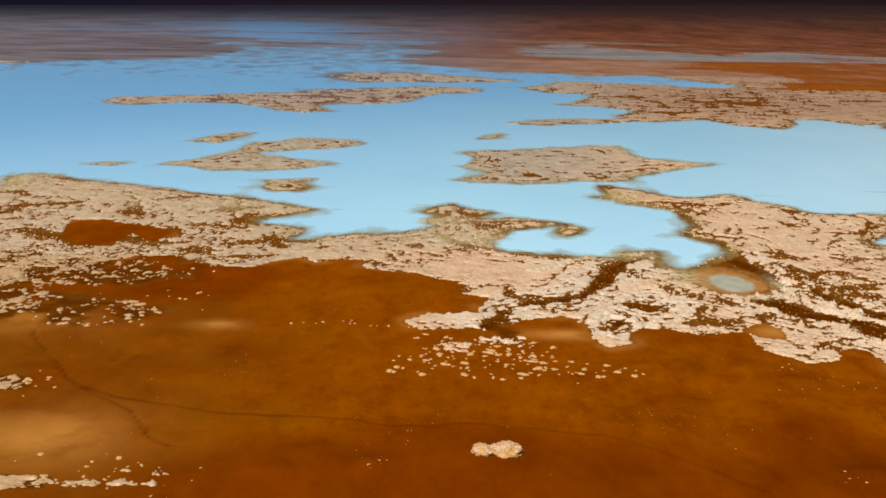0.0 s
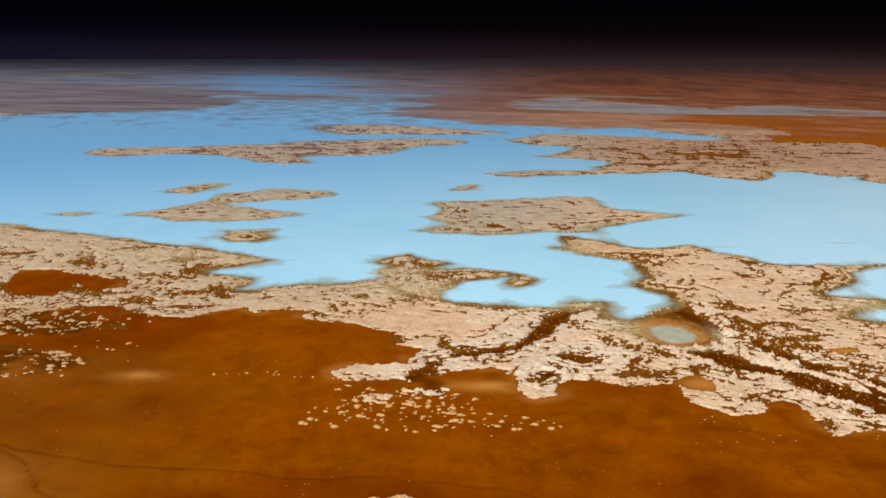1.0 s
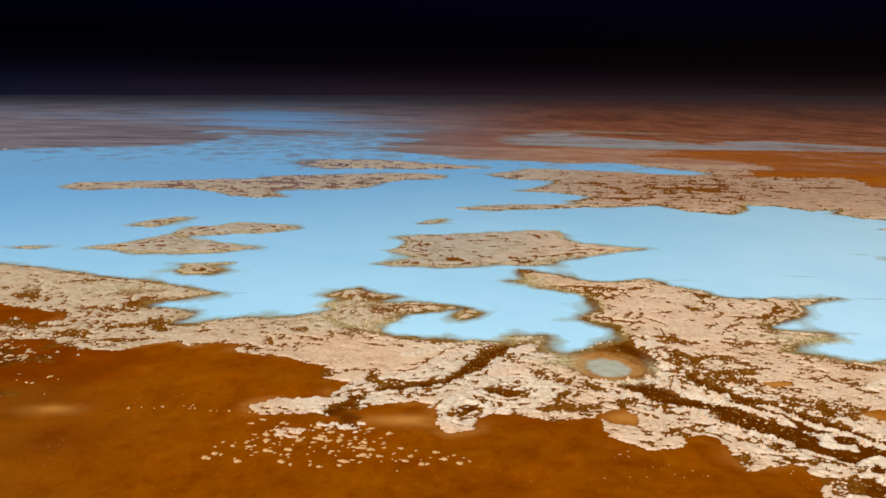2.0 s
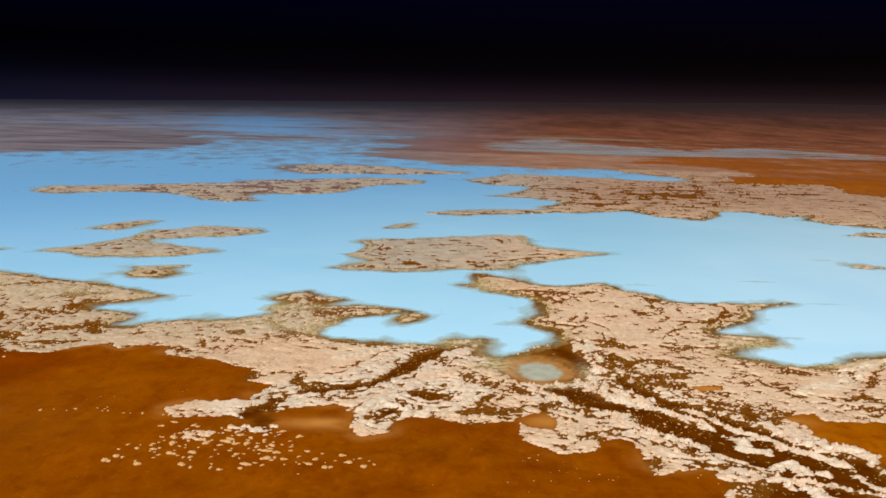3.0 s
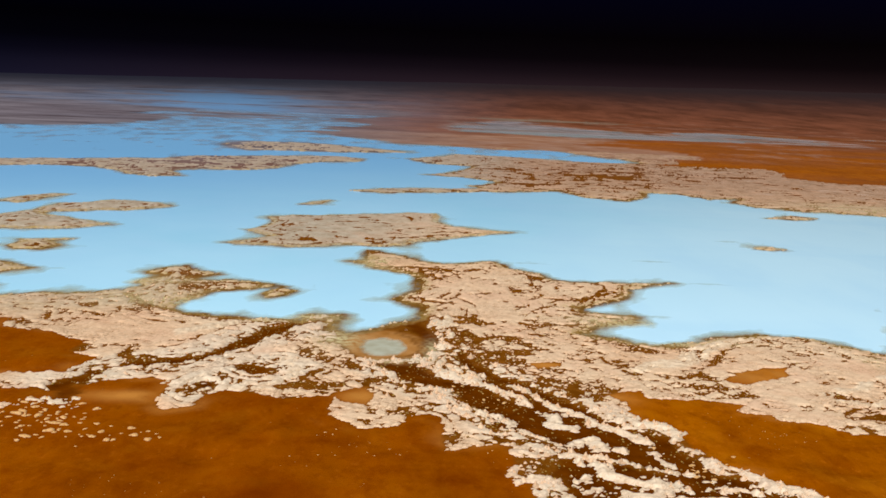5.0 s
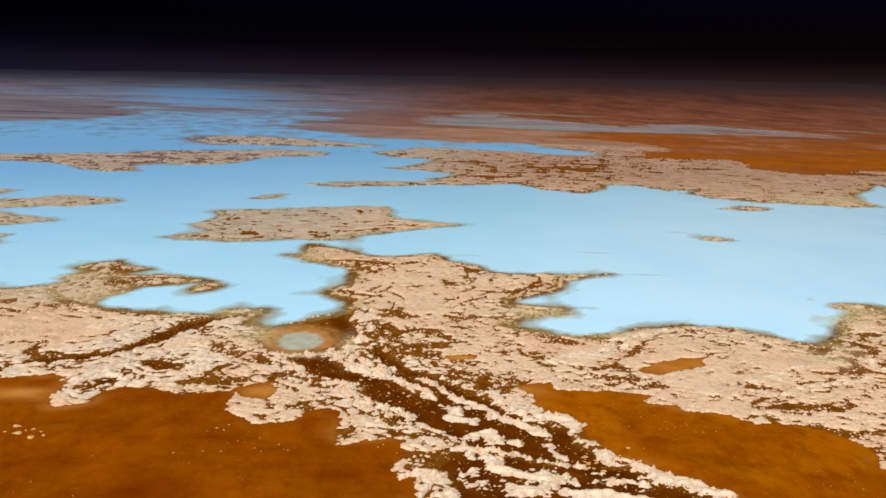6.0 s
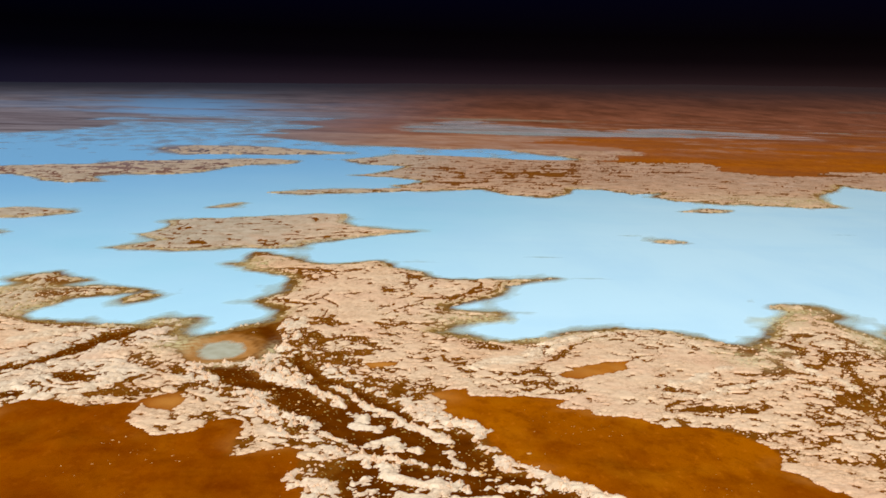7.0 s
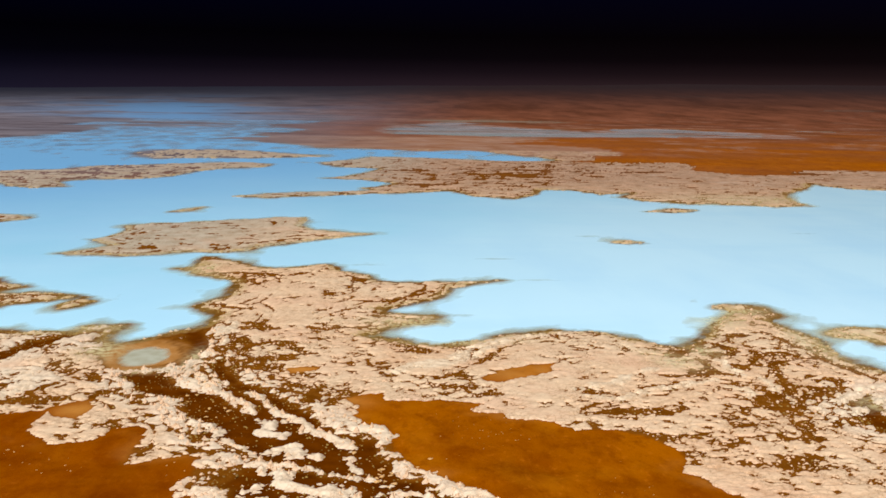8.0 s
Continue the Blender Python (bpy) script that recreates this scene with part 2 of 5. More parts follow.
ISLAND_LONG = [
    (-226, 637), (-230, 677), (-212, 686), (-192, 702), (-164, 720), (-146, 736), (-122, 743), (-110, 781), (-94, 798), (-72, 805),
    (-45, 826), (-21, 840), (3, 854), (27, 835), (26, 803), (-2, 783), (-19, 750), (-30, 697), (-48, 674), (-75, 667), (-87, 647),
    (-72, 615), (-88, 601), (-104, 611), (-118, 631), (-137, 651), (-167, 652), (-190, 638), (-204, 626)
]
ISLAND_FAR = [
    (-119, 964), (-109, 1027), (-80, 1028), (-45, 1041), (3, 1009), (47, 970), (60, 949), (3, 914), (-49, 904), (-79, 886), (-102,
    910)
]
# Channels of dark mud: x, y and half width along each bed.
MAIN_BED = [
    (66.5, 206.9), (72.5, 196.0), (76.1, 192.4), (79.4, 191.7), (82.0, 188.2), (84.8, 181.0), (87.6, 178.5), (89.0, 174.4), (93.3,
    170.3), (95.7, 169.8), (98.1, 165.7), (100.5, 161.6), (103.1, 159.1), (102.4, 162.8), (100.5, 164.9), (98.0, 168.9), (96.3,
    174.0), (96.4, 179.1), (94.7, 181.6), (92.1, 184.2), (89.9, 190.2), (86.7, 192.0), (83.0, 194.9), (79.4, 197.5), (76.0, 202.1),
    (75.5, 207.7), (72.3, 206.1)
]
POOL_BED = [(74.6, 245.6), (78.5, 236.1), (80.0, 224.8), (80.3, 216.4), (77.9, 210.0), (77.0, 218.2), (77.3, 228.3), (74.8, 237.7), (72.0, 241.6)]
EAST_BED = [(108.3, 173.7), (111.4, 170.1), (115.2, 169.2), (117.9, 164.9), (117.5, 159.2), (120.7, 156.9), (121.4, 151.0), (125.1, 150.1), (127.2, 148.0), (127.1, 144.2), (130.8, 142.3), (133.4, 139.7), (125.0, 135.9), (119.3, 143.0), (116.4, 145.3), (115.0, 146.9), (113.6, 149.0), (110.3, 150.2), (115.8, 150.9), (115.0, 155.3), (113.8, 159.4), (113.2, 162.0), (114.9, 164.7), (113.7, 169.1), (110.5, 170.9)]
SOUTH_BED = [(97.4, 152.0), (101.1, 155.7), (103.4, 153.0), (103.5, 146.8), (102.1, 144.6), (104.4, 142.2), (105.6, 138.4), (104.5, 135.0), (99.0, 134.7), (99.0, 141.4), (98.0, 146.5), (96.0, 149.0)]
DELTA_FLOOR = [(89.3, 178.5), (95.5, 179.9), (99.8, 184.2), (104.5, 176.5), (107.1, 171.5), (112.4, 166.8), (113.9, 163.6), (112.6, 159.4), (115.7, 151.4), (104.8, 156.4), (100.5, 160.2), (97.0, 164.4), (93.3, 168.3), (89.4, 169.4)]
DELTA_MOUTH = [(98.4, 155.1), (104.6, 154.5), (115.5, 150.0), (116.4, 145.3), (126.9, 143.3), (133.4, 139.7), (132.3, 136.2), (97.5, 134.6)]
BASINS = [MAIN_BED, POOL_BED, EAST_BED, SOUTH_BED, DELTA_FLOOR, DELTA_MOUTH]
DELTA_BEDS = [
    [(89.4, 195.2, 0.5), (93.5, 190.2, 0.6), (97.3, 185.4, 0.9), (101.1, 178.4, 1.1), (105.5, 170.2, 1.2), (109.5, 164.2, 1.4), (112.3, 160.6, 1.2), (114.2, 155.8, 1.0)],
    [(83.6, 216.4, 0.9), (88.0, 203.7, 1.0), (92.5, 196.0, 0.9), (97.3, 192.3, 0.9), (102.4, 183.8, 1.1), (106.5, 176.5, 1.4), (109.7, 172.4, 1.6)],
    [(98.0, 168.0, 1.0), (101.5, 162.0, 1.4), (103.5, 158.5, 0.8)],
    [(109.0, 158.0, 1.6), (112.5, 155.0, 1.4)],
]
SIDE_BEDS = [
    [(52.0, 246.2, 0.8), (46.8, 239.5, 1.5), (42.0, 231.0, 2.4), (37.1, 220.5, 2.6), (32.8, 210.1, 2.2), (29.9, 205.4, 2.0), (24.4, 203.0, 1.6), (20.0, 199.1, 1.8), (14.8, 194.5, 1.6), (11.3, 188.8, 2.2), (10.2, 183.0, 2.8), (13.6, 174.5, 2.2)],
    [(40.0, 199.9, 1.8), (43.7, 197.2, 2.2), (46.5, 199.0, 1.0)],
    [(55.0, 240.7, 1.0), (53.6, 233.2, 1.3)],
    [(33.8, 183.2, 0.9), (35.5, 187.5, 1.2), (36.5, 192.0, 0.6)],
    [(46.0, 206.0, 0.8), (49.0, 201.5, 1.0)],
    [(215.2, 192.9, 2), (209.1, 180.7, 3), (210.1, 174.4, 4)],
]
# Raised rims and banks of crust in the delta.
RIMS = [
    [(76.3, 206.1, 0.9), (81.1, 199.0, 1.1), (85.7, 194.5, 1.1), (90.0, 192.3, 0.9), (93.8, 186.8, 1.2), (96.6, 182.2, 1.0)],
    [(94.1, 192.3, 0.6), (98.4, 186.8, 0.8), (102.8, 179.6, 0.9), (106.7, 173.6, 0.9), (111.3, 168.5, 0.9), (114.1, 163.4, 0.8), (113.1, 161.6, 0.5)],
    [(113.2, 160.6, 0.5), (114.7, 155.8, 0.6), (116.4, 151.4, 0.6), (113.0, 152.0, 0.5), (109.1, 153.6, 0.5), (105.0, 155.9, 0.5), (101.2, 158.6, 0.5), (98.1, 162.4, 0.6), (94.4, 166.3, 0.9), (91.0, 172.6, 0.8), (87.1, 175.6, 0.9), (83.1, 178.6, 0.9)],
]
BANKS = [
    [(98.0, 177.6, 0.8), (100.5, 176.5, 1.1), (99.2, 171.0, 1.2), (102.6, 170.6, 0.8)],
    [(102.5, 162.3, 1.2), (105.3, 164.7, 1.4), (105.8, 160.0, 1.4), (109.2, 159.4, 0.5)],
    [(107.8, 179.3, 0.8), (110.1, 176.3, 1.0), (114.2, 172.6, 1.1), (118.4, 170.9, 1.1), (120.8, 167.6, 0.9), (118.7, 165.0, 0.5)],
    [(118.4, 162.3, 0.7), (120.0, 160.3, 0.8)],
    [(121.9, 155.2, 0.6), (123.4, 152.2, 1.1), (126.1, 152.6, 0.7)],
    [(127.5, 150.6, 0.5), (127.8, 150.4, 0.5)],
    [(128.6, 146.5, 1.0), (131.4, 144.5, 1.2), (134.4, 143.2, 0.7)],
    [(134.2, 141.2, 0.8), (137.5, 139.8, 1.2)],
]
SOUTH_BANKS = [
    [(123.7, 145.6, 0.7), (125.5, 144.5, 0.8)],
    [(104.3, 153.5, 1.0), (104.9, 148.1, 1.5), (109.0, 146.6, 1.1), (112.6, 145.0, 1.1), (116.2, 145.2, 0.5)],
    [(105.9, 141.0, 1.4), (109.0, 140.4, 1.7), (113.1, 143.0, 0.9)],
    [(114.7, 140.3, 1.0), (118.7, 139.7, 1.3), (124.1, 138.8, 1.2)],
    [(91.3, 145.2, 0.7), (94.2, 146.2, 1.1), (97.0, 142.8, 1.0), (98.1, 139.1, 1.1)],
    [(101.5, 154.5, 0.6), (102.6, 153.4, 0.6)],
    [(99.5, 146.5, 0.5), (101.3, 147.9, 0.6)],
    [(100.3, 142.4, 0.5), (102.8, 143.7, 0.6)],
]
# Narrow seams of mud through the crust.
SEAMS_EAST = [
    [(125.3, 204.3, 0.4), (131, 202.3, 0.6), (138.8, 212.7, 0.6), (143.2, 219.5, 0.7), (150.1, 233.6, 0.7), (165.9, 238.5, 0.4)],
    [(160.1, 194.3, 0.5), (165.4, 190.6, 0.8), (171.3, 196.1, 0.6), (180.5, 199.9, 0.5), (190.6, 201.8, 0.5), (191.2, 194, 0.7), (191.2, 185.1, 0.8)],
    [(108.5, 279, 0.5), (121.1, 279.2, 1.2), (134.5, 293.9, 0.8)],
]
SEAMS_WEST = [
    [(101.5, 246.8, 0.6), (112.6, 247.5, 1), (122.4, 251.8, 0.6)],
    [(61.9, 321.6, 1), (74.3, 321.9, 1.5), (89.1, 317.4, 1.5), (99.4, 324.7, 0.6)],
    [(73.4, 274.7, 1.2), (83.5, 267.8, 1.2)],
    [(82.5, 245.5, 1.5), (92, 245.6, 1.5)],
    [(1.9, 281.7, 1.5), (18.9, 285.2, 1.5), (32.6, 286.7, 0.6)],
    [(-2.9, 265.9, 1.5), (4.9, 253, 2), (9.4, 250.2, 1.2)],
    [(19.5, 244.9, 1.5), (30.8, 241.7, 2)],
    [(-46.8, 254.5, 2.5), (-35.8, 252.2, 1)],
    [(-92.4, 306.3, 2), (-81.3, 312.7, 1.5)],
    [(-132.6, 290.3, 2), (-115, 298.8, 2.5)],
]
# Shoals just under the water: centre and radii.
SHOALS = [(168, 315, 12, 2.5), (160, 356, 10, 3), (307, 433, 12, 4), (207, 417, 10, 5), (115, 343, 12, 4), (234, 274, 8, 2), (230, 245, 6, 4), (140, 263, 7, 3),
          (-34, 299, 5, 2), (-37, 292.6, 4, 2), (-145, 385, 12, 3), (-49, 359, 8, 3), (112, 424, 18, 4), (-88, 430, 14, 6), (-230, 660, 16, 12), (16, 264, 7, 5),
          (-40, 268, 7, 5), (-154, 338, 6, 8)]
# Smooth white banks of old crust.
WHITE_BANKS_EAST = [
    [(193.2, 215.7, 0.8), (194.1, 211.2, 1.0), (194.2, 204.7, 1.1), (197.3, 201.8, 1.0), (198.0, 194.7, 1.3), (196.2, 186.7, 1.1), (192.0, 184.0, 0.7)],
    [(188.8, 196.2, 0.7), (191.4, 194.0, 0.8), (192.0, 188.1, 0.9)],
    [(201.5, 183.2, 0.8), (208.5, 188.7, 1.3), (215.6, 193.8, 1.4), (222.0, 196.1, 1.5)],
    [(201.8, 174.8, 1.0), (209.7, 183.1, 1.3)],
    [(203.7, 221.5, 0.4), (209.5, 225.0, 0.5)],
    [(158.7, 194.9, 1.0), (164.5, 197.9, 1.3), (169.9, 203.5, 1.2), (177.4, 208.9, 1.1)],
    [(159.6, 191.2, 0.8), (164.7, 189.0, 0.9), (168.2, 192.2, 1.0), (176.1, 196.3, 1.0), (182.8, 199.0, 0.9), (189.0, 200.2, 0.8)],
    [(123.1, 208.5, 2.5), (132.9, 214, 3), (142.9, 228.3, 2.5), (150.8, 238.5, 1.8), (165.2, 241.9, 1.2)],
]
WHITE_BANKS_WEST = [
    [(28.5, 186.9, 1), (34.6, 191.2, 1.5), (41.4, 188.6, 1.2), (47.9, 190.7, 1.6), (50.9, 197.8, 1.6), (47.4, 205.6, 1.5)],
    [(20.8, 224.4, 2), (27.6, 233.2, 2.5), (37.9, 241.4, 2)],
    [(31.7, 178.8, 1), (38.4, 185.5, 0.8), (52.4, 184.8, 0.8)],
    [(77, 214.2, 1.5), (81.9, 203.9, 1.5), (86.6, 196.5, 1.5)],
    [(81.8, 252.1, 1.5), (82.7, 229.4, 1.5), (78, 212, 1.5)],
]
# Low hillocks and hollows of the sand: centre, radii, metres up.
HILLOCKS = [(-52, 156, 3, 6, 0.7), (-50.6, 170, 4, 5, 0.6), (-56, 162, 2.5, 5, -0.5), (-53, 148, 3, 3, 0.5), (-7.6, 121.6, 2.5, 2.5, 0.7), (58, 120, 4, 3, 0.8), (52.7, 162, 2, 3, 0.5),
            (42, 151, 3, 3, -0.5), (-10.5, 120, 2, 2, 0.5), (-22, 118, 3, 2, 0.4), (-61, 213, 5, 6, 0.6), (-74, 217, 5, 7, -0.6), (52.6, 160, 2, 3, 0.5), (58.4, 166, 2, 3, -0.4),
            (43, 165, 2.5, 3, 0.5), (129, 169, 4, 5, 0.4), (144, 154, 5, 4, -0.5), (70, 158, 4, 5, -0.5), (20, 148, 9, 7, -0.5), (-30, 160, 8, 10, 0.5)]
# Open scars of brown mud in the crust: x, y and half width.
SCARS_A = [
    [(89.5, 162.6, 0.9), (95.0, 161.6, 0.9), (98.7, 160.0, 0.6)],
    [(89.6, 152.7, 1.2), (93.1, 152.4, 1.4)],
    [(95.2, 152.5, 1.3), (97.3, 149.5, 1.2)],
    [(38.4, 226.8, 1.5), (41.6, 231.8, 2), (45, 240.8, 1.5), (51.5, 245.4, 1)],
    [(55.3, 223.4, 1), (62.3, 219.7, 1.5)],
    [(85.7, 251.5, 2), (92, 245.6, 2)],
    [(83.3, 239.9, 1), (88.8, 229.3, 1.5), (93.6, 231.9, 1)],
    [(88.3, 215.1, 1.5), (95, 219.6, 1.5), (103.3, 221.9, 1)],
]
SCARS_F = [
    [(116.6, 261.4, 1.2), (126.8, 256.9, 1)],
    [(123.5, 231.9, 1), (128.5, 226.8, 1.5)],
    [(48.4, 193.7, 1.5), (52.7, 196.1, 1.5), (56, 199, 0.8)],
    [(53.3, 188.5, 1.5), (55.8, 190.1, 1)],
    [(70, 172.9, 0.6), (73.6, 177.2, 0.6), (78.7, 180.1, 0.5), (82.6, 180.1, 0.4)],
    [(70.3, 193.4, 0.4), (76.2, 186.5, 0.4)],
    [(85.1, 172.7, 0.5), (89.9, 167.1, 0.6)],
]
SCARS_B = [
    [(87.1, 215.1, 1.2), (90.7, 198.7, 1), (96.7, 195, 1)],
    [(100.7, 198.6, 1.5), (107.4, 196.7, 1.5), (105.9, 187.8, 1.5)],
    [(118.4, 204.4, 1), (123, 206.4, 0.8)],
    [(128.5, 198.4, 1.2), (132.9, 196.5, 1.8), (137.3, 196.4, 1.5)],
    [(159.8, 180.6, 1.5), (164.3, 182.1, 1.8), (170.2, 180.4, 1.5), (175.4, 183.6, 1)],
    [(176.7, 155.4, 1), (183.9, 152.9, 1)],
]
SCARS_C = [
    [(-141.8, 315.4, 2), (-136.2, 308.9, 1.5)],
    [(-96, 294.6, 1.5), (-91.2, 282.1, 1.2)],
    [(-59.2, 277.4, 2), (-57.9, 287.5, 1.5)],
    [(-70.5, 270, 1.5), (-57.1, 267.6, 1.5)],
    [(-57.3, 246.8, 2), (-46.6, 253.1, 2.5), (-42.2, 245.1, 2)],
    [(-50.2, 234.1, 2), (-43.5, 235.9, 1.5)],
    [(-115.2, 257.9, 3), (-103.7, 252.1, 3), (-94.4, 243.2, 2.5)],
    [(-33.5, 246, 1), (-30.2, 248.9, 1)],
    [(-14, 239.9, 1), (-12.2, 233.1, 0.8)],
    [(-6.9, 242.4, 1), (-1, 239.9, 1)],
    [(9.5, 211.8, 1), (14.7, 213.7, 0.6), (14.2, 205.4, 1.2), (17.6, 201.3, 1.5)],
    [(-131.1, 279.2, 2), (-129.6, 285.4, 2)],
]
SCARS_E = [
    [(214.1, 242.8, 0.9), (215.9, 231.5, 1.2), (219.3, 225.3, 1.3), (218.1, 214.1, 1.2), (221.0, 209.6, 1.2), (222.1, 203.2, 0.9)],
    [(197.9, 232.5, 1.0), (199.8, 228.8, 1.5), (198.0, 221.2, 1.0)],
    [(190.3, 216.4, 1.0), (189.4, 207.5, 1.6), (192.1, 205.4, 0.9)],
    [(203.3, 220.3, 0.4), (201.2, 216.4, 0.8), (201.9, 211.9, 0.8)],
    [(204.4, 211.9, 0.7), (202.5, 201.2, 1.2), (199.6, 191.6, 1.4), (197.7, 184.5, 1.2), (194.5, 179.6, 0.7)],
    [(190.3, 191.6, 0.5), (190.1, 184.6, 0.8), (194.5, 182.2, 0.7)],
]
SCARS_G = [
    [(195.0, 197.3, 0.8), (196.6, 195.3, 1.0), (195.3, 191.6, 0.6)],
    [(213.0, 203.2, 0.9), (212.8, 195.3, 1.3), (209.1, 192.3, 1.3), (204.5, 189.7, 1.1), (203.0, 191.6, 0.7)],
    [(177.3, 204.1, 1.2), (182.0, 204.1, 1.4)],
    [(165.7, 182.4, 1.0), (172.9, 181.4, 1.2)],
    [(210.0, 182.7, 1.0), (207.4, 175.3, 2.2), (208.3, 170.2, 2.5)],
    [(185.3, 222.1, 2.2), (191.1, 228.2, 2.4), (195.0, 233.5, 1.4)],
]
SCARS_D = [
    [(18.9, 205.4, 1.2), (23.8, 203.8, 1)],
    [(50.2, 189.1, 1.8), (56.7, 188, 2.2), (60.1, 190.1, 1.5)],
    [(44.6, 190.3, 0.8), (52.4, 186.8, 1.1)],
    [(90.7, 281.1, 0.8), (96, 283.5, 0.8)],
    [(86.2, 246.5, 1.2), (90, 253.2, 1)],
    [(89.5, 230.2, 1.2), (89.2, 220.2, 1.2)],
    [(89.8, 215.6, 0.8), (94, 211.6, 0.8), (104.6, 204.3, 0.8)],
    [(96.7, 195.6, 1), (106.3, 192.9, 1.2)],
    [(97.7, 231.2, 0.9), (101.6, 224.1, 0.9)],
    [(85.5, 204.3, 0.8), (94.8, 197.3, 0.8), (98.5, 188.6, 1)],
]
# Dark blotches on the sand: centre and radii.
BLOTCHES = [(6.3, 147.2, 3, 3), (44.2, 162.7, 3.5, 2.5), (40.9, 146.9, 3, 3), (-59, 201, 9, 7), (-37.7, 164.4, 3, 5), (-53.3, 156.2, 1.5, 7), (33.5, 146.5, 2.5, 3),
          (52.4, 136.6, 4, 2), (50.3, 162.7, 4, 2), (60.5, 158.0, 5, 2), (73.5, 153.6, 5, 2.5), (75.4, 147.0, 6, 2), (81.5, 144.0, 5, 2), (88.6, 147.4, 4, 2), (132.6, 161.7, 3, 3),
          (149.6, 164.1, 4, 2), (139.0, 154.3, 5, 3), (129.2, 167.0, 2, 3), (155.0, 147.4, 5, 3), (-17.5, 126.8, 6, 2), (24, 156, 6, 2.5), (-62, 186, 8, 5), (-90, 262, 8, 6)]
# Old wheel tracks over the sand.
TRACKS = [
    [(-77.8, 174), (-71.9, 164.9), (-64.6, 154), (-58.6, 146.7), (-51.6, 142.4), (-41.9, 139.6), (-32.5, 136.4), (-23.9, 135.9), (-14.6, 136.2), (-6.8, 134), (4.1, 134.8), (15.1, 134.2), (23.2, 132.2), (29.9, 128.4), (36.4, 122.5), (42.7, 115.6)],
    [(-58.4, 146.2), (-47.3, 137.1), (-42.6, 130.2)],
    [(-44, 132.1), (-41.3, 127.4), (-37.9, 125.2)],
]
NEAR_LAND = SHORE_WEST + SHORE_NECK + SHORE_EAST + SHORE_END + [(300, 190), (700, 170), (700, -500), (-700, -500), (-700, 340)]
FAR_LAND = FAR_SHORE_A + FAR_SHORE_B + [(900, 560), (4200, 900), (4200, 5900), (-900, 5900)] + FAR_SHORE_C
WEST_LAND = FAR_WEST + [(-900, 5900), (-4200, 5900), (-4200, 900)]
SAND_WEST = SAND_WEST_A + SAND_WEST_B + SAND_WEST_C + [(96, 120), (110, 60), (60, -60), (-160, -60), (-160, 120), (-110, 185)]
SAND_NEAR = [(-900, 150), (-150, 150), (-120, 104), (180, 104), (260, 90), (900, 90), (900, -500), (-900, -500)]
SAND_EAST = SAND_EAST_A + [(186, 125), (200, 60), (150, 40), (140, 125)] + SAND_EAST_B
ISLANDS = [
    ("salt_island", ISLAND_BIG, "large pinkish salt island with brown pits in milky lagoon"),
    ("salt_island", ISLAND_TWIN, "pale tan salt island of two joined ridges"),
    ("salt_island", ISLAND_HOOK, "small hooked olive and tan salt island"),
    ("salt_island", ISLAND_LONG, "long narrow tan salt bar across the lagoon"),
    ("salt_island", ISLAND_FAR, "distant thin tan salt bar in blue water"),
    ("salt_islet", ISLET_A, "small dark-rimmed salt islet in milky water"),
    ("salt_islet", ISLET_LOW, "low pale salt islet barely above the water"),
    ("salt_islet", ISLET_SPUR, "small rounded tan islet off a salt spit"),
    ("salt_islet", ISLET_BAR, "thin drowned brown bar in milky water"),
    ("salt_islet", ISLET_EAST, "olive-rimmed tan islet close to the shore"),
    ("salt_islet", ISLET_B, "tiny pale salt islet with a drowned tail"),
    ("salt_islet", ISLET_C, "thin speckled brown salt islet in open water"),
]
# Ground where the crust is broken: centre, radius, how much.
BROKEN = [(205, 180, 26, 0.2), (92, 226, 12, 0.5), (99, 208, 11, 0.4), (105, 190, 7, 0.4), (163, 183, 7, 0.4), (192, 177, 9, 0.4), (182, 156, 14, 0.3), (138, 196, 6, 0.35), (54, 185, 6, 0.5), (9, 247, 9, 0.3), (108, 193, 6, 0.3), (-75, 215, 30, 0.5), (-105, 240, 30, 0.4), (-130, 285, 30, 0.15), (-60, 245, 22, 0.18), (52, 205, 12, 0.3), (98, 160, 16, 0.2),
          (-75, 300, 22, 0.15), (205, 225, 18, 0.15), (180, 190, 10, 0.12), (112, 190, 9, 0.3), (80, 315, 14, 0.25), (10, 270, 14, 0.2),
          (60, 192, 8, 0.3)]

# Loose flakes of crust on the sand: centre, radii, how much.
FLAKES = [(-84, 216, 26, 15, 0.58), (-98, 190, 24, 14, 0.56), (-72, 186, 17, 10, 0.48), (-72, 146.5, 7, 4, 0.72), (-56, 113.5, 9, 2.2, 0.85), (-42, 115, 9, 3, 0.42),
          (2.5, 169.5, 4, 4, 0.55), (12.5, 173, 8, 3.5, 0.62), (112, 146, 20, 6, 0.45)]

# Green-khaki mats: centre and radii.
MATS = [(215.5, 186, 5, 5), (57, 226, 5, 9), (78.4, 218, 1.6, 9), (76.5, 210.5, 3, 2), (70, 209, 4, 1.6), (184, 215, 6, 6), (181, 222, 4, 5), (193, 225, 3, 6), (49, 248, 8, 4), (208, 258, 10, 10), (217, 268, 9, 6), (222, 232, 4, 16),
        (5, 262, 16, 9), (-2, 285, 12, 6), (62, 330, 8, 10), (128, 254, 14, 6), (-150, 335, 10, 16), (140, 234, 14, 3), (-75, 300, 22, 8), (238, 243, 9, 7), (340, 575, 40, 25)]


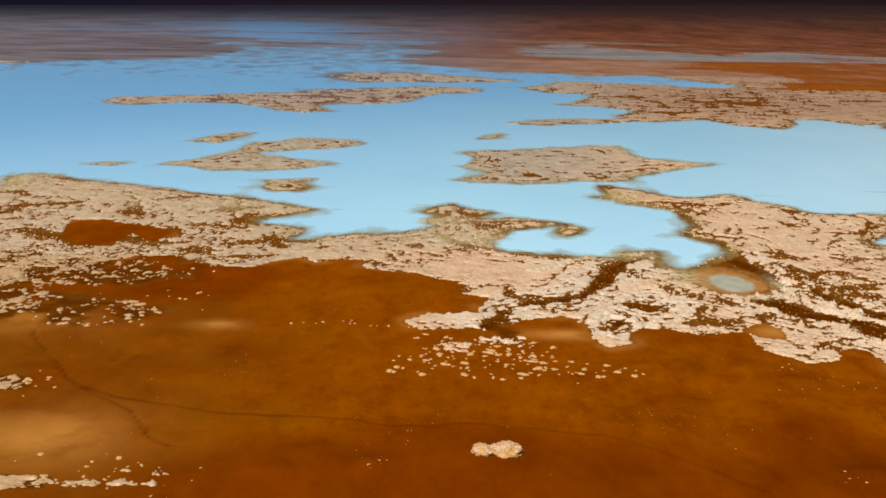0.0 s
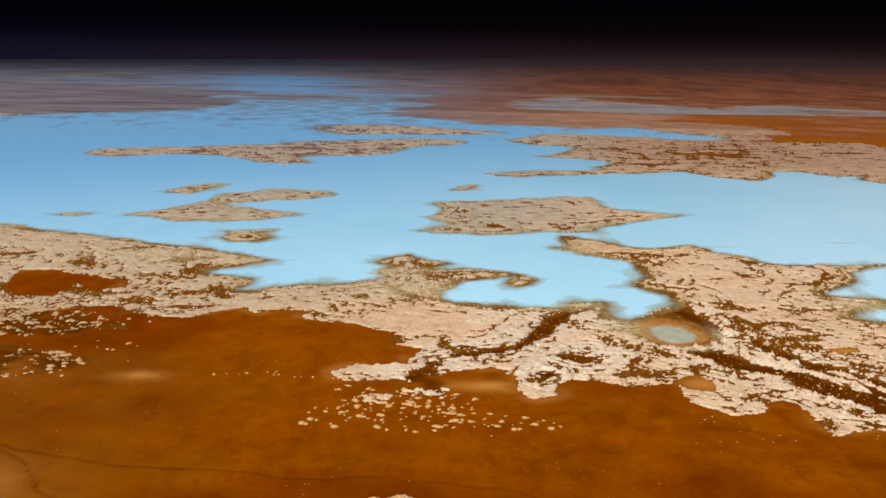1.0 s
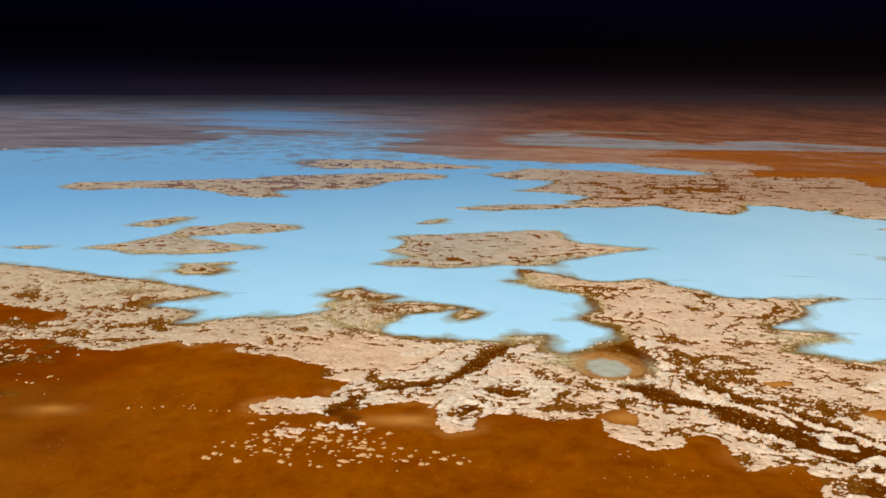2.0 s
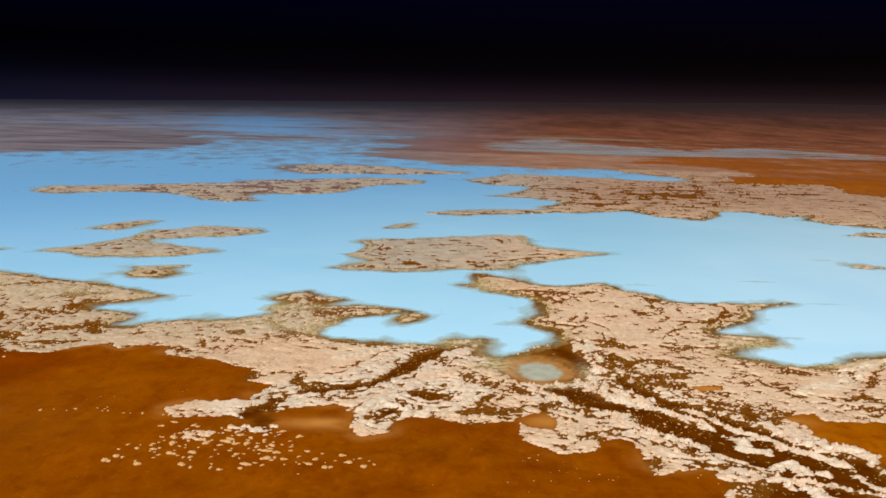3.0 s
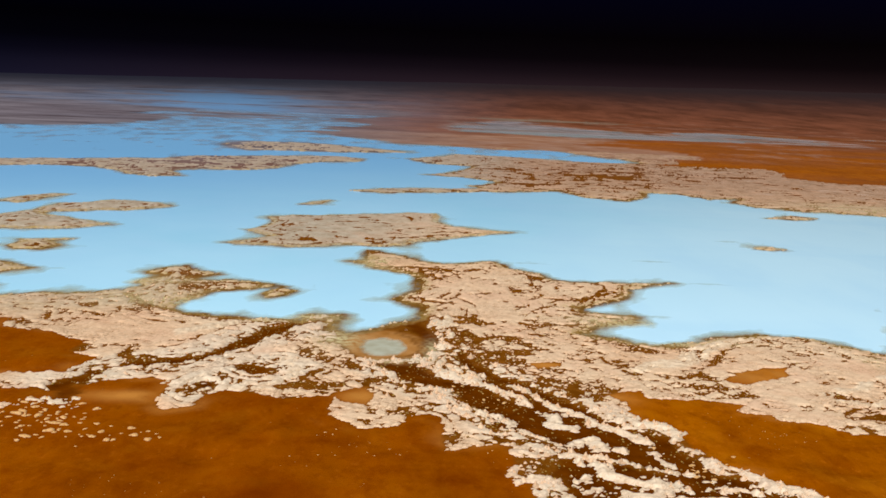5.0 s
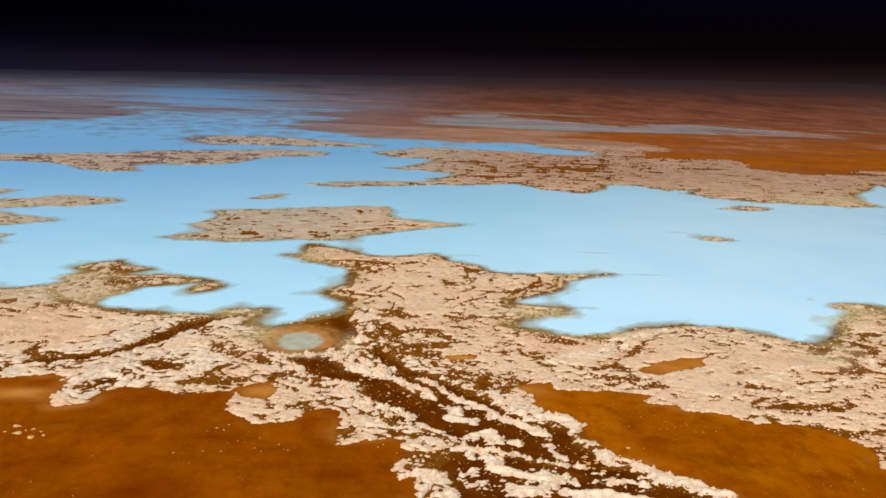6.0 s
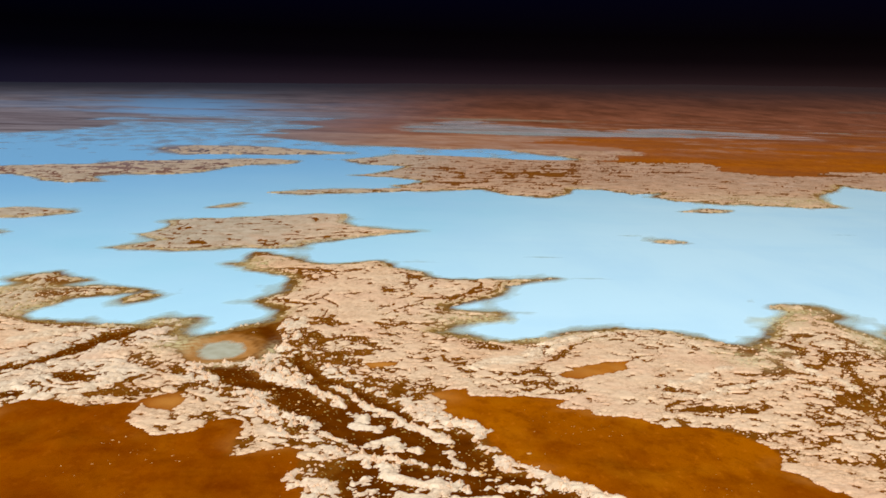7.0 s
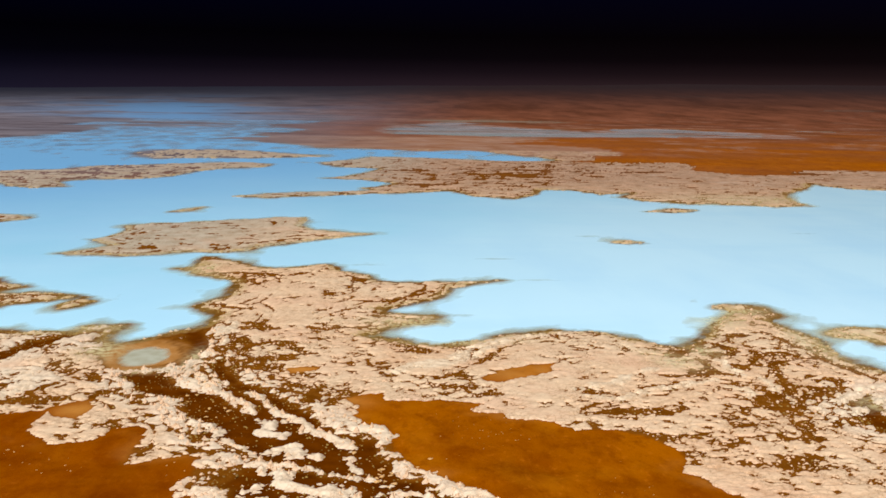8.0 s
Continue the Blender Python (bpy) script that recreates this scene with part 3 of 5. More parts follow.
def algae_at(x, y):
    out = np.zeros(np.shape(x))
    near = (y > 180) & (y < 680)
    px, py, best = x[near], y[near], out[near]
    for cx, cy, rx, ry in MATS:
        best = np.maximum(best, np.exp(-(((px - cx) / rx) ** 2 + ((py - cy) / ry) ** 2)))
    out[near] = best
    return out


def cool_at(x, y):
    """Bluish-grey haze tint painted on the far north-west ground."""
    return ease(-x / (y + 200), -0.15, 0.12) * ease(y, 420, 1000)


def lay(x, y):
    """The lagoon's plan at each place: how far inside land, sand, mud beds and crust it lies, and the ground's height."""
    f = {}
    grow = 1 + np.clip(y - 250, 0, 2500) / 330
    wx = x + grow * (1.5 * fbm(x, y, 11 * grow, 3, 11) + 0.5 * fbm(x, y, 2.6, 2, 15))
    wy = y + grow * (1.5 * fbm(x, y, 11 * grow, 3, 21) + 0.5 * fbm(x, y, 2.6, 2, 25))
    far = ease(y, 550, 1500)
    bands = fbm(x / 5, y, 60 + 0.03 * np.clip(y, 0, 5000), 5, 31, 0.6)
    near = inside(wx, wy, NEAR_LAND, 30)
    isles = [inside(wx, wy, o) for _, o, _ in ISLANDS]
    east, west = inside(wx, wy, FAR_LAND, 60), inside(wx, wy, WEST_LAND, 60)
    pan = inside(wx, wy, FAR_PAN, 60)
    broad = 30 * far + 150 * ease(y, 900, 1900)
    thin = 70 * ease(y, 850, 1500) * fbm(x / 9, y, 26, 4, 301, 0.65)
    east = np.minimum(east, -pan) + 0.8 * broad * bands + 0.8 * thin
    west = west + 0.6 * broad * (bands + 0.05) + 0.4 * thin + 20 * far
    fringe = grow**0.7 * 1.7 * fbm(x, y, 5.5 * grow**0.7, 5, 311, 0.62)
    zone = np.array([near, *isles, east, west]) + fringe
    f["zone"] = zone.argmax(0)
    land = zone.max(0)
    pool, ring = inside(wx, wy, POOL), inside(wx, wy, MUD_RING)
    land = np.minimum(land, -pool - 1.0)
    sand = np.max([inside(wx, wy, o) for o in (SAND_WEST, SAND_NEAR, SAND_EAST, SAND_OVAL, SAND_SLIT, SAND_NOTCH, SAND_BROWN)], axis=0)
    waste = inside(wx, wy, FAR_SAND, 60) + (36 + 20 * far) * fbm(x / 1.4, y / 2, 45, 5, 41, 0.6)
    sand = np.maximum(sand, waste)
    sand = np.maximum(sand, np.where(y > 1100, 60 * ease(y, 1100, 2600) * (0.35 + bands), -60))
    ragged = fbm(x, y, 4.5, 4, 45, 0.6)
    delta = np.max([along(wx, wy, o, 14.0) for o in DELTA_BEDS] + [inside(wx, wy, o, 14.0) for o in BASINS], axis=0)
    side = np.max([along(wx, wy, o, 14.0) for o in SIDE_BEDS], axis=0)
    away_bed = -np.maximum(delta, side)
    delta = delta + 1.3 * ragged
    beds = np.maximum(delta + 0.9, side + 2.6 * ragged + 1.2 * fbm(x, y, 9, 3, 47))
    scars = np.max([along(wx, wy, o) for o in SEAMS_EAST + SEAMS_WEST + SCARS_A + SCARS_B + SCARS_C + SCARS_D + SCARS_E + SCARS_F + SCARS_G], axis=0) + 1.6 * ragged + 0.15
    rims = np.maximum(np.max([along(wx, wy, o) for o in RIMS], axis=0) + 0.7 * ragged, np.max([along(wx, wy, o) for o in BANKS + SOUTH_BANKS], axis=0) + 1.5 * ragged + 1.0 * fbm(x, y, 1.9, 3, 451, 0.7) + 0.2)
    tracks = np.max([along(x + 0.7 * fbm(x, y, 9, 2, 51), y + 0.7 * fbm(x, y, 9, 2, 53), o) for o in TRACKS], axis=0)
    lump, mark = cells(x, y, 1.7, 61)
    fine, _ = cells(x, y, 0.85, 67)
    patchy = 0.0
    for cx, cy, r, amount in BROKEN:
        patchy = patchy + amount * np.exp(-((x - cx) ** 2 + (y - cy) ** 2) / r**2)
    px_, wide = x / (1 + 1.2 * ease(y, 300, 380) + 1.2 * ease(y, 420, 700)), grow**0.55
    tear_x, tear_y = fbm(x, y, 3.4 * wide, 4, 201, 0.7), fbm(x, y, 3.4 * wide, 4, 211, 0.7)
    rich = 0.5 + 1.1 * fbm(px_, y, 26 * grow, 3, 71)
    border, plate = plates(px_ + 3.2 * wide * tear_x, y + 3.2 * wide * tear_y, 5.5 * wide, 221)
    missing = 0.01 + 0.16 * patchy + 0.09 * np.clip(rich - 0.2, -0.5, 1.2) 
    missing = missing * (1 - 0.35 * ease(y, 330, 380))
    holes = np.where(plate < missing, -border, border) + 0.35
    cracks = border - (0.9 * np.clip(rich - 0.25, 0, 1) + 0.5 * patchy) * wide * np.clip(0.6 + 1.4 * fbm(x, y, 9 * wide, 2, 231), 0, 1.5)
    small, chip = plates(px_ + 1.5 * wide * tear_y, y + 1.5 * wide * tear_x, 1.7 * wide, 241)
    verge = np.exp(np.minimum(np.maximum(beds, scars), 0) / 2.2)
    gaps = np.where(chip < 0.03 + 0.30 * verge + 0.30 * ease(7 - land, 0, 5) + 0.10 * ease(y, 330, 380) * (1 - 0.7 * ease(y, 480, 700)) + 1.0 * patchy + 0.15 * np.clip(rich - 0.2, 0, 1), -small, small) + 0.16
    # Wavy terraces run along the channels, a few metres apart.
    wave = np.abs(((away_bed + 3.0 * fbm(x, y, 13, 3, 361)) / 3.3) % 1 - 0.5) * 3.3
    terrace = wave + 0.12 - np.clip(0.42 + 1.3 * fbm(x, y, 8, 3, 363), 0, 1.1) * ease(12.5 - away_bed, 0, 4) * ease(away_bed, 0.3, 1.2) * ease(330 - y, 0, 40)
    step = 4.2 * grow**0.5
    lap = np.abs(((land + 0.9 * step * fbm(x, y, 16 * wide, 3, 371)) / step) % 1 - 0.5) * step
    strand = lap + 0.10 - wide * np.clip(0.30 + 1.5 * fbm(x, y, 9 * wide, 3, 373), 0, 1.2) * ease(19 - land, 0, 6) * ease(620 - y, 0, 120)
    terrace = np.minimum(terrace, strand)
    pits = np.minimum(np.minimum(np.minimum(holes, cracks + 0.1), gaps), terrace)
    margin = 0.15 + 2.6 * np.clip(0.45 + 1.1 * fbm(x, y, 17, 3, 77), 0, 1.6) ** 2 + 5.5 * ease(ring, -2.5, 1.5)
    scallop = 0.10 * (0.55 - lump) + 0.10 * (0.5 - fine) + 0.6 * tear_x + 1.25 * fbm(x, y, 1.8, 4, 261, 0.8)
    crust = np.minimum(np.minimum(land - margin * (1 + far), -sand), np.minimum(-beds, -scars))
    bank = np.max([along(wx, wy, o) for o in WHITE_BANKS_EAST + WHITE_BANKS_WEST], axis=0) - 0.3 + 2.0 * ragged + 1.2 * tear_x
    crust = np.maximum(np.maximum(crust, rims), np.minimum(bank + 0.6, land - 2))
    flaky = 0.0
    for cx, cy, rx, ry, amount in FLAKES:
        flaky = np.maximum(flaky, amount * np.exp(-(((x - cx) / rx) ** 2 + ((y - cy) / ry) ** 2) ** 2))
    flakes = 2.4 * (flaky - 0.62 + 0.8 * fbm(x / 1.7, y, 2.2, 4, 105, 0.7) + 0.3 * fbm(x / 1.5, y, 9, 2, 107)) - 2 * (flaky < 0.05)
    flakes = np.minimum(flakes, land - 2)
    crust = np.maximum(crust, flakes)
    crust = np.minimum(crust + scallop * (1 + 0.5 * (grow - 1)), pits + 0.3 * scallop)
    crust = np.maximum(crust, np.minimum(rims - 0.45 + 1.1 * scallop, pits + 0.35 + 0.6 * scallop))
    bank = np.maximum(bank, rims - 1.1 + 1.2 * tear_x)
    f.update(bank=bank, plate=plate, chip=chip, border=border, flaky=flaky, land=land, sand=sand, beds=beds, tracks=tracks, lump=lump, mark=mark, fine=fine, ring=ring, pool=pool, crust=crust, far=far, bands=bands, pan=pan, delta=delta, wave=wave, away_bed=away_bed)
    soft = fbm(x, y, 30, 3, 81)
    dunes = 0.5 * fbm(x, y, 16, 2, 83) + 0.17 * fbm(x, y / 2, 3.5, 3, 85)
    rise = np.where(land > 0, 0.6 * (1 - np.exp(-np.maximum(land, 0) / 5)), np.maximum((0.04 + 0.15 * np.clip(0.4 + fbm(x, y, 14 * grow**0.5, 3, 321), 0, 1)) * land / grow ** (1.3 * ease(y, 500, 1100)), -1.5))
    f["ground"] = rise + ease(sand, 0, 5) * ease(land, 0, 8) * (0.25 + dunes * (1 - 0.7 * far)) - 0.3 * ease(beds, -0.6, 1.2) * ease(land, 0, 3)
    for cx, cy, rx, ry, up in HILLOCKS:
        f["ground"] = f["ground"] + up * np.exp(-(((x - cx) / rx) ** 2 + ((y - cy) / ry) ** 2)) * (1 + 0.5 * ragged)
    for cx, cy, rx, ry in SHOALS:
        mound = np.exp(-(((x - cx) / rx) ** 2 + ((y - cy) / ry) ** 2))
        f["ground"] = np.where(land < 0, np.maximum(f["ground"], -0.75 + (0.50 + 0.08 * ragged) * mound), f["ground"])
    f["ground"] = np.where(pool > -1, np.maximum(-0.4 * (pool + 1), -0.5), f["ground"])
    f["ground"] = np.where(pan > -40, np.maximum(f["ground"], -0.06 + 0.09 * bands), f["ground"])
    away = np.clip((y - 2300) / 2450, 0, 1)
    f["ground"] = f["ground"] + away**1.5 * (62 + 48 * np.clip(1 + (x - 60) / (0.46 * y), 0, 2)) * (1 + 0.05 * fbm(x, y, 900, 3, 131))
    f["ground"] = f["ground"] - 0.12 * ease(tracks, -0.5, 0.0) + 0.06 * soft * ease(land, 0, 6)
    return f


def rows_of(start, end, first, most):
    out = [start]
    while out[-1] < end:
        out.append(out[-1] + min(most, first * max(0.6, (out[-1] / 130) ** 2)))
    return np.array(out)


def fan(ys, columns):
    """A net of places that widens away from the near shore."""
    u = np.linspace(-1, 1, columns)
    half = 165 + 0.62 * np.clip(ys, 0, None)
    return 60 + np.outer(half, u), np.outer(ys, np.ones(columns))


def sheet(name, x, y, z, keep, fields, material):
    """A mesh over the kept cells of a net, with soft masks on its points."""
    n, m = x.shape
    index = np.arange(n * m).reshape(n, m)
    quads = np.stack([index[:-1, :-1], index[:-1, 1:], index[1:, 1:], index[1:, :-1]], -1)[keep]
    used, flat = np.unique(quads, return_inverse=True)
    mesh = bpy.data.meshes.new(name)
    mesh.vertices.add(len(used))
    mesh.vertices.foreach_set("co", np.stack([x.ravel()[used], y.ravel()[used], z.ravel()[used]], -1).astype(np.float32).ravel())
    mesh.loops.add(4 * len(quads))
    mesh.loops.foreach_set("vertex_index", flat.ravel().astype(np.int32))
    mesh.polygons.add(len(quads))
    mesh.polygons.foreach_set("loop_start", np.arange(0, 4 * len(quads), 4, dtype=np.int32))
    mesh.polygons.foreach_set("use_smooth", np.ones(len(quads), bool))
    mesh.update(calc_edges=True)
    for key, values in fields.items():
        mesh.attributes.new(key, "FLOAT", "POINT").data.foreach_set("value", values.ravel()[used].astype(np.float32))
    mesh.materials.append(material)
    return new(name, mesh)


# ---- materials ----
class Nodes:
    """Short names for a material's nodes."""

    def __init__(self, name):
        self.mat = bpy.data.materials.new(name)
        self.mat.use_nodes = True
        self.n, self.l = self.mat.node_tree.nodes, self.mat.node_tree.links
        self.bsdf = self.n["Principled BSDF"]
        self.place = self.n.new("ShaderNodeNewGeometry").outputs["Position"]

    def put(self, key, value):
        if hasattr(value, "is_linked"):
            self.l.new(value, self.bsdf.inputs[key])
        else:
            self.bsdf.inputs[key].default_value = value

    def mask(self, key):
        a = self.n.new("ShaderNodeAttribute")
        a.attribute_name = key
        return a.outputs["Fac"]

    def grain(self, size, detail=4, rough=0.55, stretch=(1, 1, 1)):
        v = self.n.new("ShaderNodeVectorMath")
        v.operation = "MULTIPLY"
        v.inputs[1].default_value = [s / size for s in stretch]
        self.l.new(self.place, v.inputs[0])
        t = self.n.new("ShaderNodeTexNoise")
        t.inputs["Scale"].default_value, t.inputs["Detail"].default_value, t.inputs["Roughness"].default_value = 1.0, detail, rough
        self.l.new(v.outputs[0], t.inputs["Vector"])
        return t.outputs[0]

    def n_color(self, size):
        t = self.n.new("ShaderNodeTexNoise")
        t.inputs["Scale"].default_value, t.inputs["Detail"].default_value = 1 / size, 4
        self.l.new(self.place, t.inputs["Vector"])
        return t.outputs["Color"]

    def band(self, value, a, b, c=0.0, d=1.0):
        r = self.n.new("ShaderNodeMapRange")
        for k, s in enumerate((value, a, b, c, d)):
            if hasattr(s, "is_linked"):
                self.l.new(s, r.inputs[k])
            else:
                r.inputs[k].default_value = s
        return r.outputs[0]

    def math(self, how, a, b):
        r = self.n.new("ShaderNodeMath")
        r.operation = how
        for k, s in enumerate((a, b)):
            if hasattr(s, "is_linked"):
                self.l.new(s, r.inputs[k])
            else:
                r.inputs[k].default_value = s
        return r.outputs[0]

    def mix(self, fac, a, b, how="MIX"):
        r = self.n.new("ShaderNodeMix")
        r.data_type, r.blend_type = "RGBA", how
        for k, s in ((0, fac), (6, a), (7, b)):
            if hasattr(s, "is_linked"):
                self.l.new(s, r.inputs[k])
            else:
                r.inputs[k].default_value = s if k == 0 else (*s, 1)
        return r.outputs[2]

    def relief(self, height, strength, metres):
        b = self.n.new("ShaderNodeBump")
        b.inputs["Strength"].default_value, b.inputs["Distance"].default_value = strength, metres
        self.l.new(height, b.inputs["Height"])
        self.l.new(b.outputs[0], self.bsdf.inputs["Normal"])


def ground_material():
    k = Nodes("sand_and_mud")
    sand = k.mix(k.band(k.grain(30, 5, 0.55, (1, 0.5, 1)), 0.32, 0.7), (0.300, 0.084, 0.0), (0.225, 0.058, 0.0))
    sand = k.mix(k.band(k.grain(7, 6, 0.62, (1, 0.5, 1)), 0.48, 0.74, 0, 0.75), sand, (0.145, 0.028, 0.0))
    sand = k.mix(k.band(k.grain(13, 5, 0.6), 0.52, 0.72, 0, 0.6), sand, (0.33, 0.110, 0.002))
    sand = k.mix(k.band(k.grain(1.1, 5, 0.6, (1, 0.6, 1)), 0.56, 0.72, 0, 0.5), sand, (0.39, 0.115, 0.005))
    sand = k.mix(k.band(k.grain(2.6, 6, 0.68, (1, 0.6, 1)), 0.50, 0.66, 0, 0.55), sand, (0.145, 0.031, 0.0))
    # Shading painted into the sand: a darker, redder tone near and to the west.
    sand = k.mix(k.band(k.mask("sand_dim"), 0, 1, 0, 0.85), sand, k.mix(k.band(k.grain(11, 5, 0.6, (1, 0.5, 1)), 0.32, 0.7), (0.170, 0.030, 0.0), (0.095, 0.0135, 0.0)))
    sand = k.mix(k.math("MULTIPLY", k.mask("ochre"), k.band(k.grain(14, 5, 0.6), 0.3, 0.6, 0.1, 0.7)), sand, (0.18, 0.060, 0.003))
    pale = k.math("MULTIPLY", k.mask("pale"), k.band(k.grain(9, 5), 0.2, 0.55))
    sand = k.mix(pale, sand, (0.393, 0.165, 0.029))
    sand = k.mix(k.math("MULTIPLY", k.mask("blotch"), k.band(k.grain(2.5, 5, 0.65), 0.3, 0.65, 0.1, 0.6)), sand, (0.105, 0.016, 0.0))
    sand = k.mix(k.math("MULTIPLY", k.mask("track"), k.band(k.grain(6, 3), 0.3, 0.6, 0.1, 0.6)), sand, (0.054, 0.0113, 0.0008))
    mud = k.mix(k.band(k.grain(3.5, 5), 0.35, 0.7), (0.105, 0.032, 0.0015), (0.175, 0.060, 0.005))
    mud = k.mix(k.band(k.grain(0.7, 4), 0.58, 0.75, 0, 0.5), mud, (0.26, 0.115, 0.015))
    mud = k.mix(k.mask("bed"), mud, k.mix(k.band(k.grain(5, 5, 0.6), 0.35, 0.7), (0.060, 0.0128, 0.0001), (0.115, 0.0285, 0.0003)))
    shore = k.mix(k.band(k.grain(1.6, 6, 0.65), 0.38, 0.66), (0.179, 0.104, 0.020), (0.375, 0.261, 0.098))
    shore = k.mix(k.band(k.grain(0.6, 3), 0.55, 0.68, 0, 0.8), shore, (0.116, 0.057, 0.0065))
    ring = k.mix(k.band(k.grain(5, 4), 0.35, 0.65), (0.27, 0.115, 0.022), (0.35, 0.175, 0.055))
    col = k.mix(k.mask("sand"), mud, sand)
    col = k.mix(k.mask("shore"), col, shore)
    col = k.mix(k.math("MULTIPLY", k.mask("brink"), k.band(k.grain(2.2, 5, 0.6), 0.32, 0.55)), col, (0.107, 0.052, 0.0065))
    col = k.mix(k.math("MULTIPLY", k.mask("chalk"), k.band(k.grain(4, 6, 0.65), 0.34, 0.58, 0.45, 1.0)), col, (0.36, 0.31, 0.20))
    # Pale silt of the lagoon bed.
    col = k.mix(k.mask("lagoon_tone"), col, (0.241, 0.252, 0.180))
    ring = k.mix(k.band(k.mask("ring_line"), 0, 1, 0, 0.8), ring, (0.134, 0.050, 0.0082))
    col = k.mix(k.mask("ring"), col, ring)
    col = k.mix(k.math("MULTIPLY", k.mask("algae"), k.band(k.grain(1.5, 5, 0.65), 0.35, 0.6)), col, (0.491, 0.435, 0.228))
    salt = k.mix(k.band(k.grain(40, 6, 0.6, (1, 0.4, 1)), 0.35, 0.65), (0.321, 0.148, 0.073), (0.464, 0.270, 0.163))
    col = k.mix(k.mask("salt"), col, salt)
    # Far brown ground, with dark haze painted into its colour by distance.
    col = k.mix(k.band(k.mask("umber_fade"), 0, 1, 0, 0.9), col, k.mix(k.band(k.grain(110, 7, 0.68, (1, 0.4, 1)), 0.38, 0.62), (0.070, 0.0205, 0.0080), (0.165, 0.055, 0.027)))
    col = k.mix(k.math("MULTIPLY", k.mask("streak"), k.band(k.grain(24, 5, 0.65, (1, 0.3, 1)), 0.4, 0.6, 0.05, 0.55)), col, (0.27, 0.155, 0.105))
    col = k.mix(k.math("MULTIPLY", k.mask("playa"), k.band(k.grain(40, 6, 0.65, (1, 0.35, 1)), 0.36, 0.56, 0.1, 0.85)), col, (0.27, 0.20, 0.175))
    bars = k.math("MULTIPLY", k.mask("salt"), k.mask("bars"))
    col = k.mix(k.math("MULTIPLY", bars, k.band(k.grain(34, 6, 0.68, (0.7, 1, 1)), 0.42, 0.58, 0.05, 0.8)), col, k.mix(k.band(k.grain(60, 4), 0.4, 0.6), (0.33, 0.20, 0.145), (0.37, 0.27, 0.22)))
    # Bluish distance haze mixed into the north-west ground's colour.
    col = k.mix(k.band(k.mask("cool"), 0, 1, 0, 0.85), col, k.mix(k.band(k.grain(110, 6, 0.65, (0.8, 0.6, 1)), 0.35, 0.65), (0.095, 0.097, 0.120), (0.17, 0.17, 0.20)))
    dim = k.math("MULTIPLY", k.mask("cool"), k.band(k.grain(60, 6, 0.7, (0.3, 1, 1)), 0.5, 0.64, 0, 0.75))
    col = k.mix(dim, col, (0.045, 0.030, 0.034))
    # Blue of distant water painted onto the rising far ground.
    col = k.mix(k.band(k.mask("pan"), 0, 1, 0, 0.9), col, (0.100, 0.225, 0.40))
    # Horizon haze painted in: far ground fades to the dark sky's colour.
    col = k.mix(k.band(k.mask("horizon_fade"), 0, 1, 0, 0.985), col, k.mix(k.mask("cool"), (0.012, 0.0058, 0.0066), (0.0085, 0.0095, 0.0165)))
    k.put("Base Color", col)
    k.put("Roughness", k.band(k.grain(4, 4), 0.3, 0.7, 0.42, 0.6))
    k.put("Specular IOR Level", k.band(k.mask("umber_fade"), 0, 0.5, 0.0, 0.2))
    k.relief(k.grain(2.2, 7, 0.66, (1, 0.7, 1)), 0.55, 0.30)
    return k.mat


